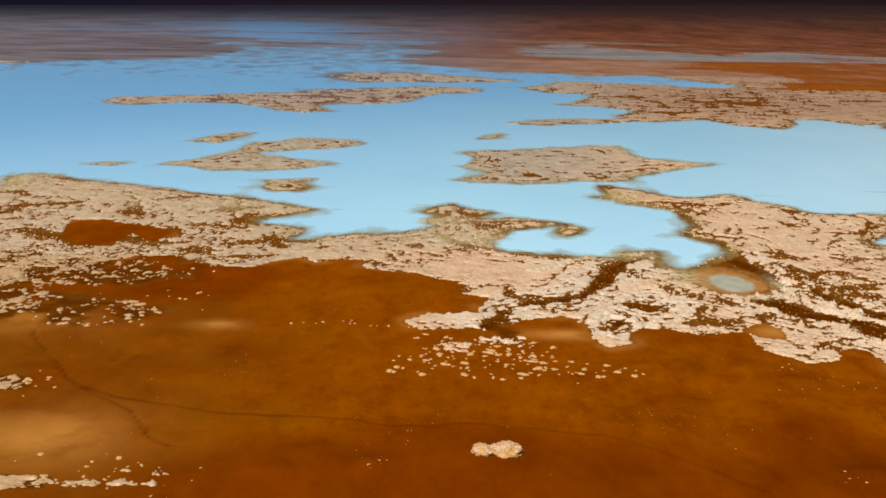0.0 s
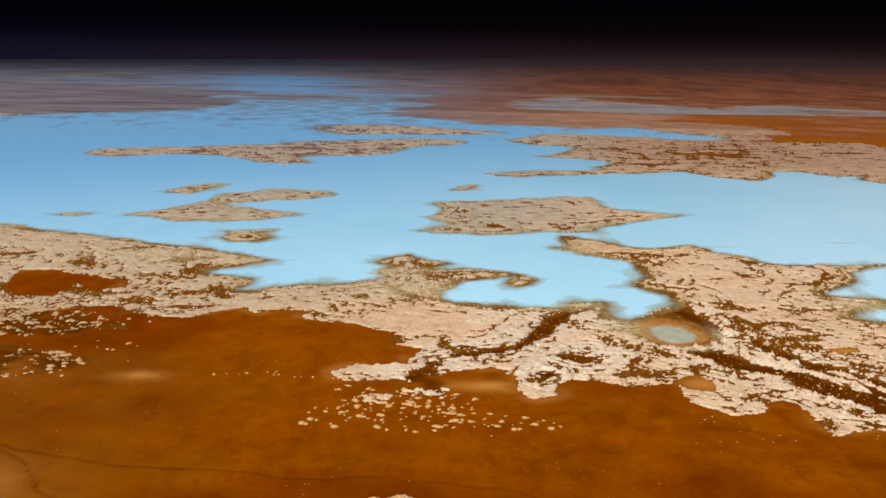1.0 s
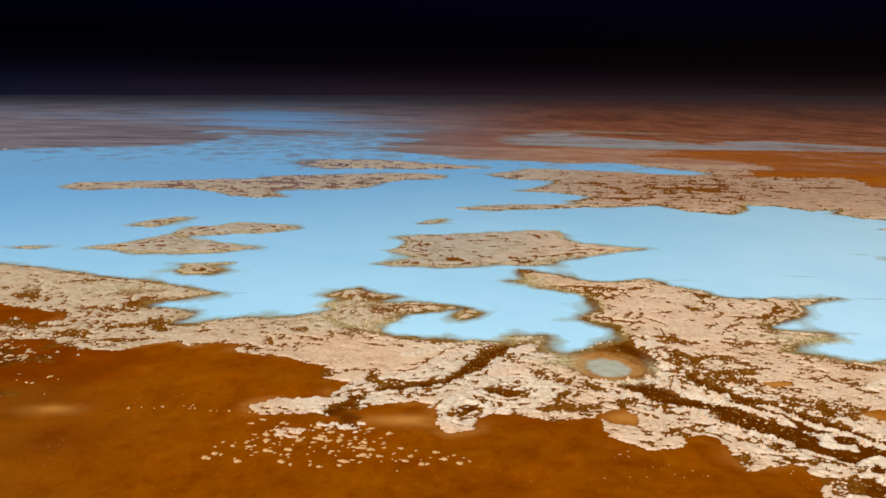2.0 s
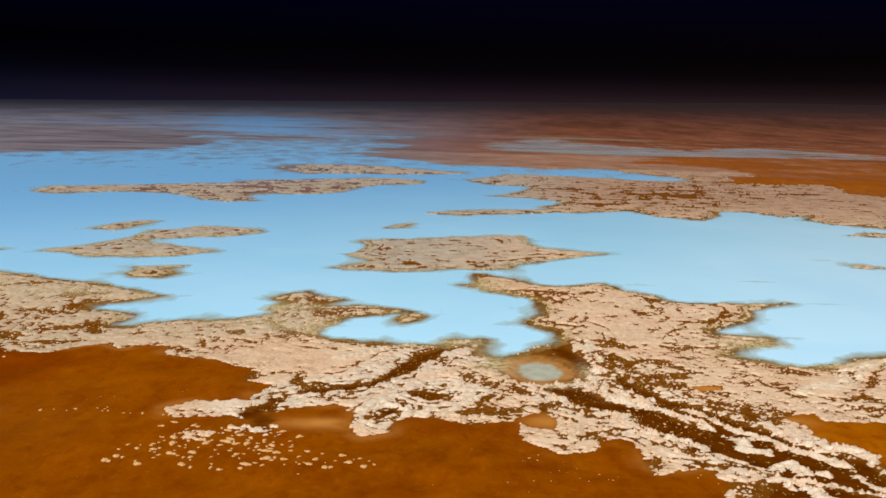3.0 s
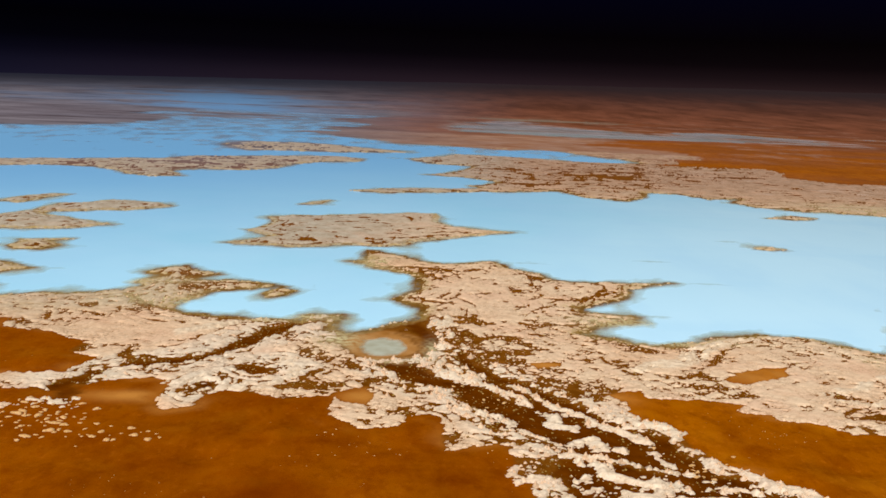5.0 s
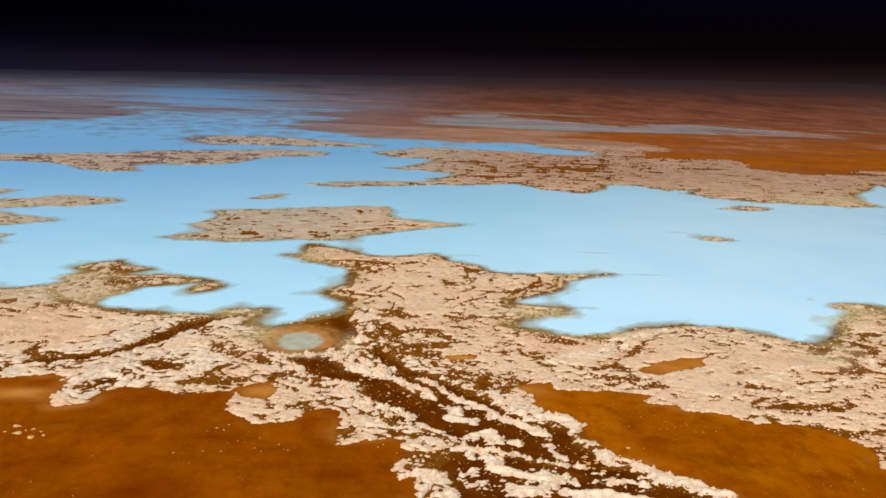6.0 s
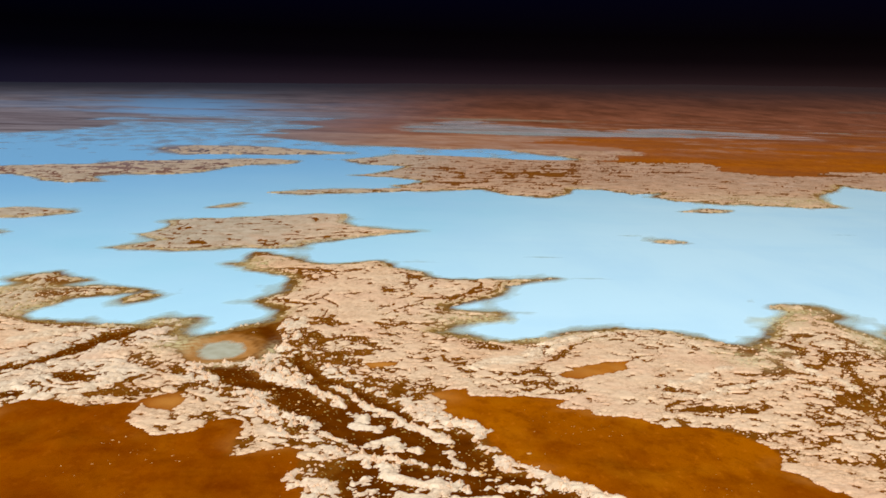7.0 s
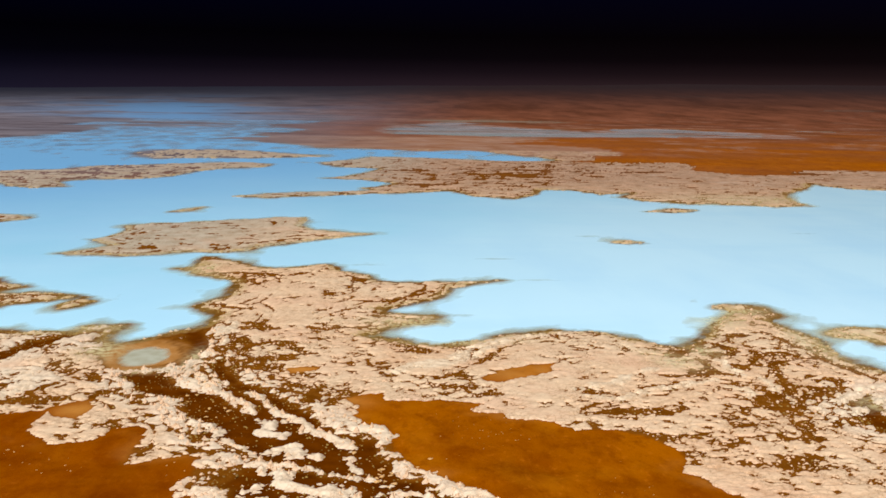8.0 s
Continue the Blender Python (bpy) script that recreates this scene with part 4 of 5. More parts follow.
def crust_material():
    k = Nodes("salt_crust")
    col = k.mix(k.band(k.grain(42, 4), 0.35, 0.65), (0.652, 0.422, 0.241), (0.670, 0.505, 0.322))
    col = k.mix(k.mask("west"), col, (0.536, 0.383, 0.220))
    # Crust mixed duller and browner with distance.
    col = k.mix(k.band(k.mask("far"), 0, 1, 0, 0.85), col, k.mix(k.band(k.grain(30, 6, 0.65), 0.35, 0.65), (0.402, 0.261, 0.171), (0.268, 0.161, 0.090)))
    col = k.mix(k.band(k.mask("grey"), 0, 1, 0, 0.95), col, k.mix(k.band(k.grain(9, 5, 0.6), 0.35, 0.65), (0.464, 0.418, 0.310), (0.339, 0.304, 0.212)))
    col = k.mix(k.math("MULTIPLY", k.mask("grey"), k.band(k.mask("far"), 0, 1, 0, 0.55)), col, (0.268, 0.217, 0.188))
    col = k.mix(k.band(k.grain(5, 6, 0.6), 0.5, 0.75, 0, 0.38), col, (0.482, 0.252, 0.114))
    col = k.mix(k.band(k.grain(1.3, 5, 0.65), 0.54, 0.7, 0, 0.6), col, (0.679, 0.539, 0.351))
    col = k.mix(k.band(k.grain(0.8, 5, 0.7), 0.56, 0.68, 0, 0.5), col, (0.295, 0.139, 0.033))
    col = k.mix(k.math("MULTIPLY", k.mask("algae"), k.band(k.grain(1.2, 5, 0.65), 0.36, 0.58)), col, (0.491, 0.435, 0.237))
    col = k.mix(k.math("MULTIPLY", k.mask("cream"), k.band(k.grain(6, 5, 0.6), 0.35, 0.6, 0.35, 0.9)), col, (0.62, 0.535, 0.385))
    col = k.mix(k.band(k.grain(19, 5, 0.6), 0.5, 0.64, 0, 0.5), col, (0.63, 0.375, 0.225))
    speck = k.math("MULTIPLY", k.band(k.grain(0.75, 5, 0.75), 0.53, 0.59), k.band(k.grain(14, 5, 0.6), 0.48, 0.64, 0.04, 1.0))
    col = k.mix(k.math("MULTIPLY", speck, 0.85), col, (0.170, 0.070, 0.0098))
    col = k.mix(k.band(k.mask("bank"), 0, 1, 0, 0.9), col, k.mix(k.band(k.grain(1.6, 5, 0.7), 0.35, 0.6), (0.500, 0.365, 0.220), (0.732, 0.609, 0.424)))
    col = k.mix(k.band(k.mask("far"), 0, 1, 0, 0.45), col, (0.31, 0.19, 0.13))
    col = k.mix(k.math("MULTIPLY", k.mask("far"), k.band(k.grain(11, 6, 0.7), 0.52, 0.62, 0, 0.75)), col, (0.13, 0.065, 0.022))
    col = k.mix(k.math("MULTIPLY", k.mask("far"), k.band(k.grain(16, 6, 0.68, (0.6, 1, 1)), 0.54, 0.66, 0, 0.6)), col, (0.50, 0.38, 0.29))
    ashen = k.mix(k.band(k.grain(7, 6, 0.65), 0.38, 0.62), (0.45, 0.40, 0.315), (0.31, 0.27, 0.195))
    col = k.mix(k.band(k.mask("grey"), 0, 1, 0, 0.62), col, ashen)
    col = k.mix(k.band(k.mask("west"), 0, 1, 0, 0.5), col, k.mix(k.band(k.grain(5, 6, 0.65), 0.4, 0.62), (0.50, 0.43, 0.30), (0.36, 0.28, 0.15)))
    v = k.n.new("ShaderNodeTexVoronoi")
    v.feature = "DISTANCE_TO_EDGE"
    warp = k.n.new("ShaderNodeMix")
    warp.data_type, warp.blend_type = "RGBA", "LINEAR_LIGHT"
    warp.inputs[0].default_value = 0.5
    k.l.new(k.place, warp.inputs[6])
    k.l.new(k.n_color(1.1), warp.inputs[7])
    k.l.new(warp.outputs[2], v.inputs["Vector"])
    v.inputs["Scale"].default_value = 0.7
    crack = k.math("MULTIPLY", k.band(v.outputs["Distance"], 0.015, 0.06, 1, 0), k.band(k.grain(7, 4), 0.42, 0.56))
    col = k.mix(k.math("MULTIPLY", crack, 0.55), col, (0.268, 0.113, 0.024))
    algae = k.math("MULTIPLY", k.mask("shore"), k.band(k.grain(1.8, 5, 0.6), 0.38, 0.6))
    col = k.mix(k.band(k.mask("flake"), 0, 1, 0, 0.75), col, k.mix(k.band(k.grain(1.5, 5, 0.6), 0.35, 0.65), (0.50, 0.33, 0.15), (0.36, 0.20, 0.06)))
    col = k.mix(algae, col, (0.375, 0.270, 0.098))
    col = k.mix(k.band(k.mask("lip"), 0, 1, 0, 0.35), col, (0.69, 0.59, 0.45))
    col = k.mix(k.band(k.mask("rim"), 0, 1, 0, 0.25), col, (0.152, 0.061, 0.0082))
    k.put("Base Color", col)
    k.put("Roughness", 0.5)
    k.put("Specular IOR Level", 0.4)
    k.relief(k.grain(0.45, 5, 0.7), 0.4, 0.07)
    return k.mat


def water_material():
    k = Nodes("milky_brine")
    col = k.mix(k.band(k.grain(120, 5, 0.6, (0.8, 0.7, 1)), 0.38, 0.64), (0.36, 0.71, 0.90), (0.44, 0.775, 0.95))
    col = k.mix(k.band(k.mask("milk"), 0, 1, 0, 0.8), col, (0.555, 0.835, 0.975))
    col = k.mix(k.band(k.grain(45, 5, 0.6, (0.3, 1, 1)), 0.5, 0.75, 0, 0.6), col, (0.42, 0.73, 0.93))
    col = k.mix(k.band(k.grain(38, 5, 0.6, (1, 0.3, 1)), 0.46, 0.68, 0, 0.45), col, (0.42, 0.72, 0.93))
    # Brine mixed from deeper blue far off to paler near the shore.
    col = k.mix(k.mask("lagoon_tone"), (0.235, 0.57, 0.94), col)
    col = k.mix(k.mask("murky"), col, k.mix(k.band(k.grain(4, 4), 0.35, 0.65), (0.43, 0.45, 0.35), (0.35, 0.35, 0.25)))
    k.put("Base Color", col)
    k.put("Roughness", 0.16)
    k.put("IOR", 1.33)
    k.put("Specular IOR Level", 0.28)
    k.relief(k.grain(1.4, 3), 0.08, 0.05)
    clear = k.n.new("ShaderNodeBsdfTransparent")
    clear.inputs[0].default_value = (0.94, 0.97, 0.96, 1)
    both = k.n.new("ShaderNodeMixShader")
    deep = k.math("MULTIPLY", k.mask("depth"), k.band(k.grain(3.5, 4), 0.2, 0.8, 0.75, 1.25))
    k.l.new(k.band(deep, 0.0, 0.45, 0.0, 1.0), both.inputs[0])
    k.l.new(clear.outputs[0], both.inputs[1])
    k.l.new(k.bsdf.outputs[0], both.inputs[2])
    k.l.new(both.outputs[0], k.n["Material Output"].inputs[0])
    return k.mat


GROUND, CRUST, WATER = ground_material(), crust_material(), water_material()

# ---- ground: one sheet from behind the camera to the horizon ----
ys = np.concatenate([np.linspace(-400, 70, 14), rows_of(78, 5900, 0.42, 24)])
gx, gy = fan(ys, 760)
g = lay(gx, gy)
pale = np.zeros_like(gx)
for cx, cy, rx, ry in ((-43.5, 179, 5, 3), (-57, 127, 12, 9), (-100, 180, 25, 8), (149, 206.5, 9, 7), (103, 209, 5, 4), (65, 183, 4, 5), (112, 187, 5, 4), (24, 178, 9, 3)):
    pale = np.maximum(pale, np.exp(-(((gx - cx) / rx) ** 2 + ((gy - cy) / ry) ** 2)))
pale = np.maximum(pale, 0.4 * ease(3.5 - np.abs(g["sand"] - 1), 0, 3) * ease(fbm(gx, gy, 22, 3, 431), 0.0, 0.4) * ease(300 - gy, 0, 30))
# Camera-facing shores weigh more: their front-edge shade is painted into the brink.
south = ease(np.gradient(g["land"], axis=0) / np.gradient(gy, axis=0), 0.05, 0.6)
thin_bars = 0.5 * fbm(gx / 8, gy, 45, 4, 351, 0.65)
blotch = np.zeros_like(gx)
for cx, cy, rx, ry in BLOTCHES:
    blotch = np.maximum(blotch, np.exp(-(((gx - cx + 1.5 * fbm(gx, gy, 4, 3, 441)) / rx) ** 2 + ((gy - cy + 2 * fbm(gx, gy, 5, 3, 443)) / ry) ** 2)))
far_salt = ease(gy, 940, 1080) * ease(np.minimum(g["land"], -g["sand"]), -8, 8)
masks = {
    "sand": ease(g["sand"] - 6 * g["far"], -0.6 - 6 * g["far"], 0.8) * (1 - 0.85 * ease(g["beds"], -0.6, 1.2)) * (1 - (gx < -50) * ease(g["flaky"] + 0.8 * fbm(gx, gy, 8, 3, 111) - 0.6 * (g["flaky"] < 0.1), 0.2, 0.5)),
    "lagoon_tone": ease(-g["land"], 0.1, 2.4) * (1 - ease(g["pool"], -4, -2)),
    # Extent of the painted dimming: western sand and the nearest ground.
    "sand_dim": np.max([0.55 * ease(100 - gx, -12, 12) * ease(320 - gy, 0, 80), ease(-38 - gx + 30 * fbm(gx, gy, 30, 4, 251), -16, 16) * ease(320 - gy, 0, 80), ease(146 - gy + 40 * fbm(gx, gy, 45, 4, 253), -18, 22)], axis=0),
    "shore": ease(2.8 + 3 * g["far"] - np.abs(g["land"] - 0.4), 0, 1.6) * (1 - ease(g["sand"], -0.5, 1)) * np.clip(0.45 + 1.2 * fbm(gx, gy, 13, 3, 271), 0.1, 1),
    "playa": ease(g["pan"] + 28 * fbm(gx / 1.5, gy / 2, 60, 4, 341), -50, -8) * ease(fbm(gx / 7, gy, 45, 4, 343, 0.6), -0.22, 0.12) * ease(gy, 1000, 1300),
    "streak": ease(fbm(gx / 2, gy / 2, 60, 5, 381, 0.6), 0.06, 0.30) * ease(gy, 850, 1200) * ease(3000 - gy, 0, 900) * ease((gx - 60) / (gy + 200), -0.05, 0.1),
    "ring_line": ease(0.75 - np.abs(g["pool"] + 3.6 + 0.8 * fbm(gx, gy, 7, 2, 383)), 0, 0.5) * ease(gx, 66, 71),
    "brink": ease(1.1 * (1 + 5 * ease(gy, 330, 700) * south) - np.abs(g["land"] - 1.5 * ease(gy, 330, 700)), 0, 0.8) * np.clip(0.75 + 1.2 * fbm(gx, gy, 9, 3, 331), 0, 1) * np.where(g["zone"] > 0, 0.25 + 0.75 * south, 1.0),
    "ring": ease(g["ring"], -1.0, 1.0) * ease(g["pool"], -6.0, -3.6),
    "bed": np.maximum(ease(g["beds"], -0.2, 1.6), 0.75 * ease(g["flaky"], 0.15, 0.4) * (g["flaky"] > 0.1) * (gx < -50)),
    "algae": algae_at(gx, gy),
    "track": ease(g["tracks"], -0.5, -0.05),
    "pale": pale,
    "blotch": blotch,
    "ochre": ease(-35 - gx + 18 * fbm(gx, gy, 40, 3, 403), -18, 18) * ease(215 - gy, 0, 40),
    "salt": far_salt,
    "bars": ease(2000 - gy, 0, 700) * ease((gx - 60) / (gy + 200), -0.2, -0.05),
    # Painted haze, growing towards the horizon.
    "horizon_fade": ease(gy, 2350, 4650),
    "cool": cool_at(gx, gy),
    # Brown tone and painted haze deepen together with distance.
    "umber_fade": ease(gy + 1000 * g["bands"], 300, 2600) * ease(gy, 400, 800),
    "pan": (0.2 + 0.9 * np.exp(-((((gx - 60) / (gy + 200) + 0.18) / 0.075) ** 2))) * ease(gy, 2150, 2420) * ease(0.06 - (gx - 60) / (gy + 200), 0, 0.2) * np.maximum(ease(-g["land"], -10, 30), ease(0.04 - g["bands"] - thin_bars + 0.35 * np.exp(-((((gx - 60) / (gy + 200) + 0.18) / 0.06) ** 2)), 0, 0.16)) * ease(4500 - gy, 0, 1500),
}
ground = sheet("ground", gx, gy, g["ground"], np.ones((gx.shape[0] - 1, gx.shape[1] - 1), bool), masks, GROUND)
tagged(ground, "orange-brown sand and dark mud of a salt flat", "ground", kind="structure")

# ---- water ----
wy_ = rows_of(150, 2700, 0.7, 24)
wx_, wyy = fan(wy_, 520)
w = lay(wx_, wyy)
depth = np.clip(-w["ground"], 0, 2)
wet = w["land"] < 1.2
# Paler brine near and east, bluer far and west.
lagoon_tone = ease(0.9 * wx_ - 0.75 * (wyy - 330) + 25 * fbm(wx_ / 2, wyy, 80, 3, 121), -430, 110)
wet = wet[:-1, :-1] | wet[1:, :-1] | wet[:-1, 1:] | wet[1:, 1:]
water = sheet("water", wx_, wyy, np.zeros_like(wx_), wet, {"depth": depth, "lagoon_tone": lagoon_tone, "milk": ease(0.6 * wx_ - 0.3 * (wyy - 330) + 20 * fbm(wx_, wyy, 90, 3, 123), 10, 130), "murky": ease(w["pool"], -5, -3)}, WATER)
water.visible_shadow = False
tagged(water, "calm milky pale blue brine of a shallow lagoon", "water", kind="structure")

# ---- salt crust: the near shore, the islands, the far flats ----
ys = rows_of(96, 1080, 0.21, 60)
cx_, cy_ = fan(ys, 1400)
c = lay(cx_, cy_)
edge = np.clip(c["crust"], 0, None)
grow = 1 + np.clip(cy_ - 300, 0, 1500) / 400
swell = fbm(cx_, cy_, 7, 4, 91)
round_top = np.sqrt(np.clip(1 - (c["lump"] / 0.85) ** 2, 0, 1))
ledge = 0.45 * ease(0.9 - c["wave"], 0, 0.6) * ease(12 - c["away_bed"], 0, 4) + 0.22 * c["plate"] * ease(c["border"], 0, 0.7) + 0.05 * c["chip"]
thick = (1 - np.exp(-edge / 0.15)) * (0.22 + 0.6 * ledge + 0.10 * swell + 0.04 * round_top * c["mark"] + 0.02 * (0.7 - c["fine"]) + 0.05 * fbm(cx_, cy_, 1.3, 4, 95, 0.7)) * grow**0.25
thick = thick * (1 - 0.25 * ease(c["bank"], -0.5, 1)) + (1 - np.exp(-edge / 0.15)) * 0.38 * ease(c["bank"], -0.8, 0.6)
top = c["ground"] + np.where(c["crust"] > 0, np.maximum(thick, 0.02), np.maximum(c["crust"], -0.5) * 0.5 - 0.01)
show = c["crust"] > -0.25
show = show[:-1, :-1] | show[1:, :-1] | show[:-1, 1:] | show[1:, 1:]
west = ease(-20 + 50 * ease(cy_, 238, 262) - cx_ + 12 * fbm(cx_, cy_, 30, 2, 291), -30, 30) * ease(cy_, 420, 320)
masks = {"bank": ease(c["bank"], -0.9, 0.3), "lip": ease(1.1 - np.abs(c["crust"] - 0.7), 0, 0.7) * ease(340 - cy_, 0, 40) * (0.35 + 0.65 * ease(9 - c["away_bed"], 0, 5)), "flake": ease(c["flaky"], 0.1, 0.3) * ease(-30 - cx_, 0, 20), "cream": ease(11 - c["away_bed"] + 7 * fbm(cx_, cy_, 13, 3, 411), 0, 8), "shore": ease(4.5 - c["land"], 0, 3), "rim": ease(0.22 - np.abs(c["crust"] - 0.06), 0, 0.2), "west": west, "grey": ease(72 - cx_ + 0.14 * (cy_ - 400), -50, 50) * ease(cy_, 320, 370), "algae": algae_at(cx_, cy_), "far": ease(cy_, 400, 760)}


# Same painted front-edge shade, for the island beaches.
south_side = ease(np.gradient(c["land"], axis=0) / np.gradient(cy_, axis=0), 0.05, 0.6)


def pieces(mask):
    """The connected pieces of a mask of cells, largest first."""
    flat, width, todo, out = mask.ravel().copy(), mask.shape[1], [], []
    for start in np.flatnonzero(flat):
        if not flat[start]:
            continue
        flat[start], todo, mine = False, [start], []
        while todo:
            at = todo.pop()
            mine.append(at)
            for to in (at - 1, at + 1, at - width, at + width):
                if 0 <= to < flat.size and flat[to]:
                    flat[to] = False
                    todo.append(to)
        out.append(mine)
    return sorted(out, key=len, reverse=True)


def only(cells_kept):
    mask = np.zeros(show.size, bool)
    mask[cells_kept] = True
    return mask.reshape(show.shape)


zone = c["zone"][:-1, :-1]
names = [("salt_crust", "pale pink lumpy salt crust with brown pits along shore", "salt crust", "structure")]
names += [(n, text, "island", "") for n, _, text in ISLANDS]
names += [("salt_flat_east", "distant pinkish salt flat beyond the blue lagoon", "salt crust", "structure"),
          ("salt_flat_west", "far dim salt banks beyond the blue lagoon", "salt crust", "structure")]
for z, (name, text, category, kind) in enumerate(names):
    found = pieces(show & (zone == z))
    if not found:
        continue
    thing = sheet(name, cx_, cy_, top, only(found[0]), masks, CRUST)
    tagged(thing, text, category, "islands in the lagoon" if category == "island" else "", kind)
    if category == "island":
        apron = (c["land"] > -0.6)[:-1, :-1] & (zone == z)
        beach = sheet("beach", cx_, cy_, c["ground"] + 0.015, apron, {"shore": ease(3.2 - c["land"], 0, 2), "brink": np.clip(0.1 + 0.9 * south_side + 0.5 * fbm(cx_, cy_, 14, 3, 421), 0, 1) * ease(2.2 * grow - np.abs(c["land"] - 0.8), 0, 1.2), "chalk": ease(5 - c["land"], 0, 3) * ease(cy_, 330, 370), "lagoon_tone": ease(-c["land"], 0.0, 2.0), "algae": algae_at(cx_, cy_), "cool": cool_at(cx_, cy_)}, GROUND)
        beach.parent = thing
        tagged(beach, "low tan and olive mud beach round the crust")
    for some in [p for p in found[1:120] if len(p) > 30]:
        sheet("crust_patch", cx_, cy_, top, only(some), masks, CRUST).parent = thing
    crumbs = [i for p in found[1:] if 3 < len(p) <= 30 for i in p] + [i for p in found[120:] if len(p) > 30 for i in p]
    if crumbs:
        rest = sheet("crust_flakes", cx_, cy_, top, only(crumbs), masks, CRUST)
        rest.parent = thing
        tagged(rest, kind="stuff")


# ---- lumps of salt ----
def lump_material():
    k = Nodes("salt_lump")
    col = k.mix(k.band(k.grain(0.5, 4), 0.35, 0.65), (0.554, 0.357, 0.212), (0.643, 0.479, 0.310))
    own = k.n.new("ShaderNodeNewGeometry").outputs["Random Per Island"]
    col = k.mix(k.band(own, 0, 1, 0, 0.4), col, (0.482, 0.287, 0.139))
    k.put("Base Color", col)
    k.put("Roughness", 0.6)
    k.relief(k.grain(0.25, 5, 0.7), 0.8, 0.08)
    return k.mat


def tuft_material():
    k = Nodes("olive_mat")
    own = k.n.new("ShaderNodeNewGeometry").outputs["Random Per Island"]
    k.put("Base Color", k.mix(own, (0.268, 0.165, 0.024), (0.134, 0.065, 0.0049)))
    k.put("Roughness", 0.7)
    return k.mat


def fleck_material():
    k = Nodes("golden_crust")
    own = k.n.new("ShaderNodeNewGeometry").outputs["Random Per Island"]
    k.put("Base Color", k.mix(own, (0.34, 0.16, 0.03), (0.44, 0.25, 0.08)))
    k.put("Roughness", 0.8)
    return k.mat


def clump_material():
    k = Nodes("tan_salt")
    col = k.mix(k.band(k.grain(0.35, 5, 0.65), 0.35, 0.65), (0.554, 0.331, 0.122), (0.429, 0.217, 0.049))
    k.put("Base Color", k.mix(k.band(k.grain(0.2, 3), 0.5, 0.7), col, (0.60, 0.42, 0.22)))
    k.put("Roughness", 0.7)
    k.relief(k.grain(0.2, 4, 0.7), 0.8, 0.06)
    return k.mat


LUMP, TUFT, TAN, FLECK = lump_material(), tuft_material(), clump_material(), fleck_material()
rng = np.random.default_rng(7)


def many_domes(name, x, y, z, r, h, material, profile=((1.0, -0.25), (0.86, 0.5), (0.45, 0.92)), smooth=True, rough=0.3):
    """Thousands of small uneven domes, joined into one mesh."""
    n, sides = len(x), 7
    a = np.arange(sides) / sides * 2 * np.pi + rng.random((n, 1)) * 6
    rings = []
    for spread, lift in profile:
        wob = spread * (1 + rough * (rng.random((n, sides)) - 0.5)) * r[:, None]
        rings.append(np.stack([x[:, None] + wob * np.cos(a), y[:, None] + wob * np.sin(a), z[:, None] + h[:, None] * lift * (1 + 0.3 * (rng.random((n, sides)) - 0.5))], -1))
    tip = np.stack([x + 0.2 * r * (rng.random(n) - 0.5), y + 0.2 * r * (rng.random(n) - 0.5), z + h], -1)[:, None]
    co = np.concatenate([*rings, tip], 1)
    faces = []
    for ring in (0, 1):
        for i in range(sides):
            j = (i + 1) % sides
            faces.append((ring * sides + i, ring * sides + j, ring * sides + sides + j))
            faces.append((ring * sides + i, ring * sides + sides + j, ring * sides + sides + i))
    faces += [(2 * sides + i, 2 * sides + (i + 1) % sides, 3 * sides) for i in range(sides)]
    tri = (np.array(faces)[None] + (np.arange(n) * (3 * sides + 1))[:, None, None]).reshape(-1, 3)
    mesh = bpy.data.meshes.new(name)
    mesh.vertices.add(co.shape[0] * co.shape[1])
    mesh.vertices.foreach_set("co", co.astype(np.float32).ravel())
    mesh.loops.add(tri.size)
    mesh.loops.foreach_set("vertex_index", tri.astype(np.int32).ravel())
    mesh.polygons.add(len(tri))
    mesh.polygons.foreach_set("loop_start", np.arange(0, tri.size, 3, dtype=np.int32))
    mesh.polygons.foreach_set("use_smooth", np.full(len(tri), smooth))
    mesh.update(calc_edges=True)
    mesh.materials.append(material)
    return new(name, mesh)


def pick(weight, count):
    """Random places of the crust's net, likelier where the weight is high."""
    p = (weight * np.gradient(cy_[:, 0])[:, None] * (cx_[:, 1] - cx_[:, 0])[:, None]).ravel()
    at = rng.choice(p.size, count, p=p / p.sum())
    jitter = 0.25
    return cx_.ravel()[at] + jitter * rng.standard_normal(count), cy_.ravel()[at] + jitter * rng.standard_normal(count), np.maximum(top, c["ground"]).ravel()[at], at


near_by = ease(cy_, 360, 240)
by_bed = 0.03 + 1.8 * ease(5 - np.abs(c["delta"] + 1.5), 0, 3)
x, y, z, at = pick(near_by * by_bed ** 1.5 * ((c["crust"] > 0.0) & (c["crust"] < 0.55) & (c["land"] > 2.5)), 1300)
size = 0.18 + 0.60 * rng.random(1300) ** 3
tagged(many_domes("salt_spires", x, y, z - 0.15, size, size * (0.6 + 0.8 * rng.random(1300)), LUMP, ((1.0, -0.2), (0.52, 0.32), (0.14, 0.8)), False, 0.7),
       "small pointed pale salt spires crowding the crust edges", "salt spires", kind="stuff")
x, y, z, at = pick(near_by * ((c["crust"] < -0.1) & (c["sand"] < -1.2) & (c["land"] > 0.4)) * (0.25 + ease(4 - c["land"], 0, 3) + 0.5 * ease(1.5 - np.abs(c["beds"]), 0, 1)) * (c["ring"] < -1.5), 7000)
size = 0.08 + 0.18 * rng.random(7000) ** 2
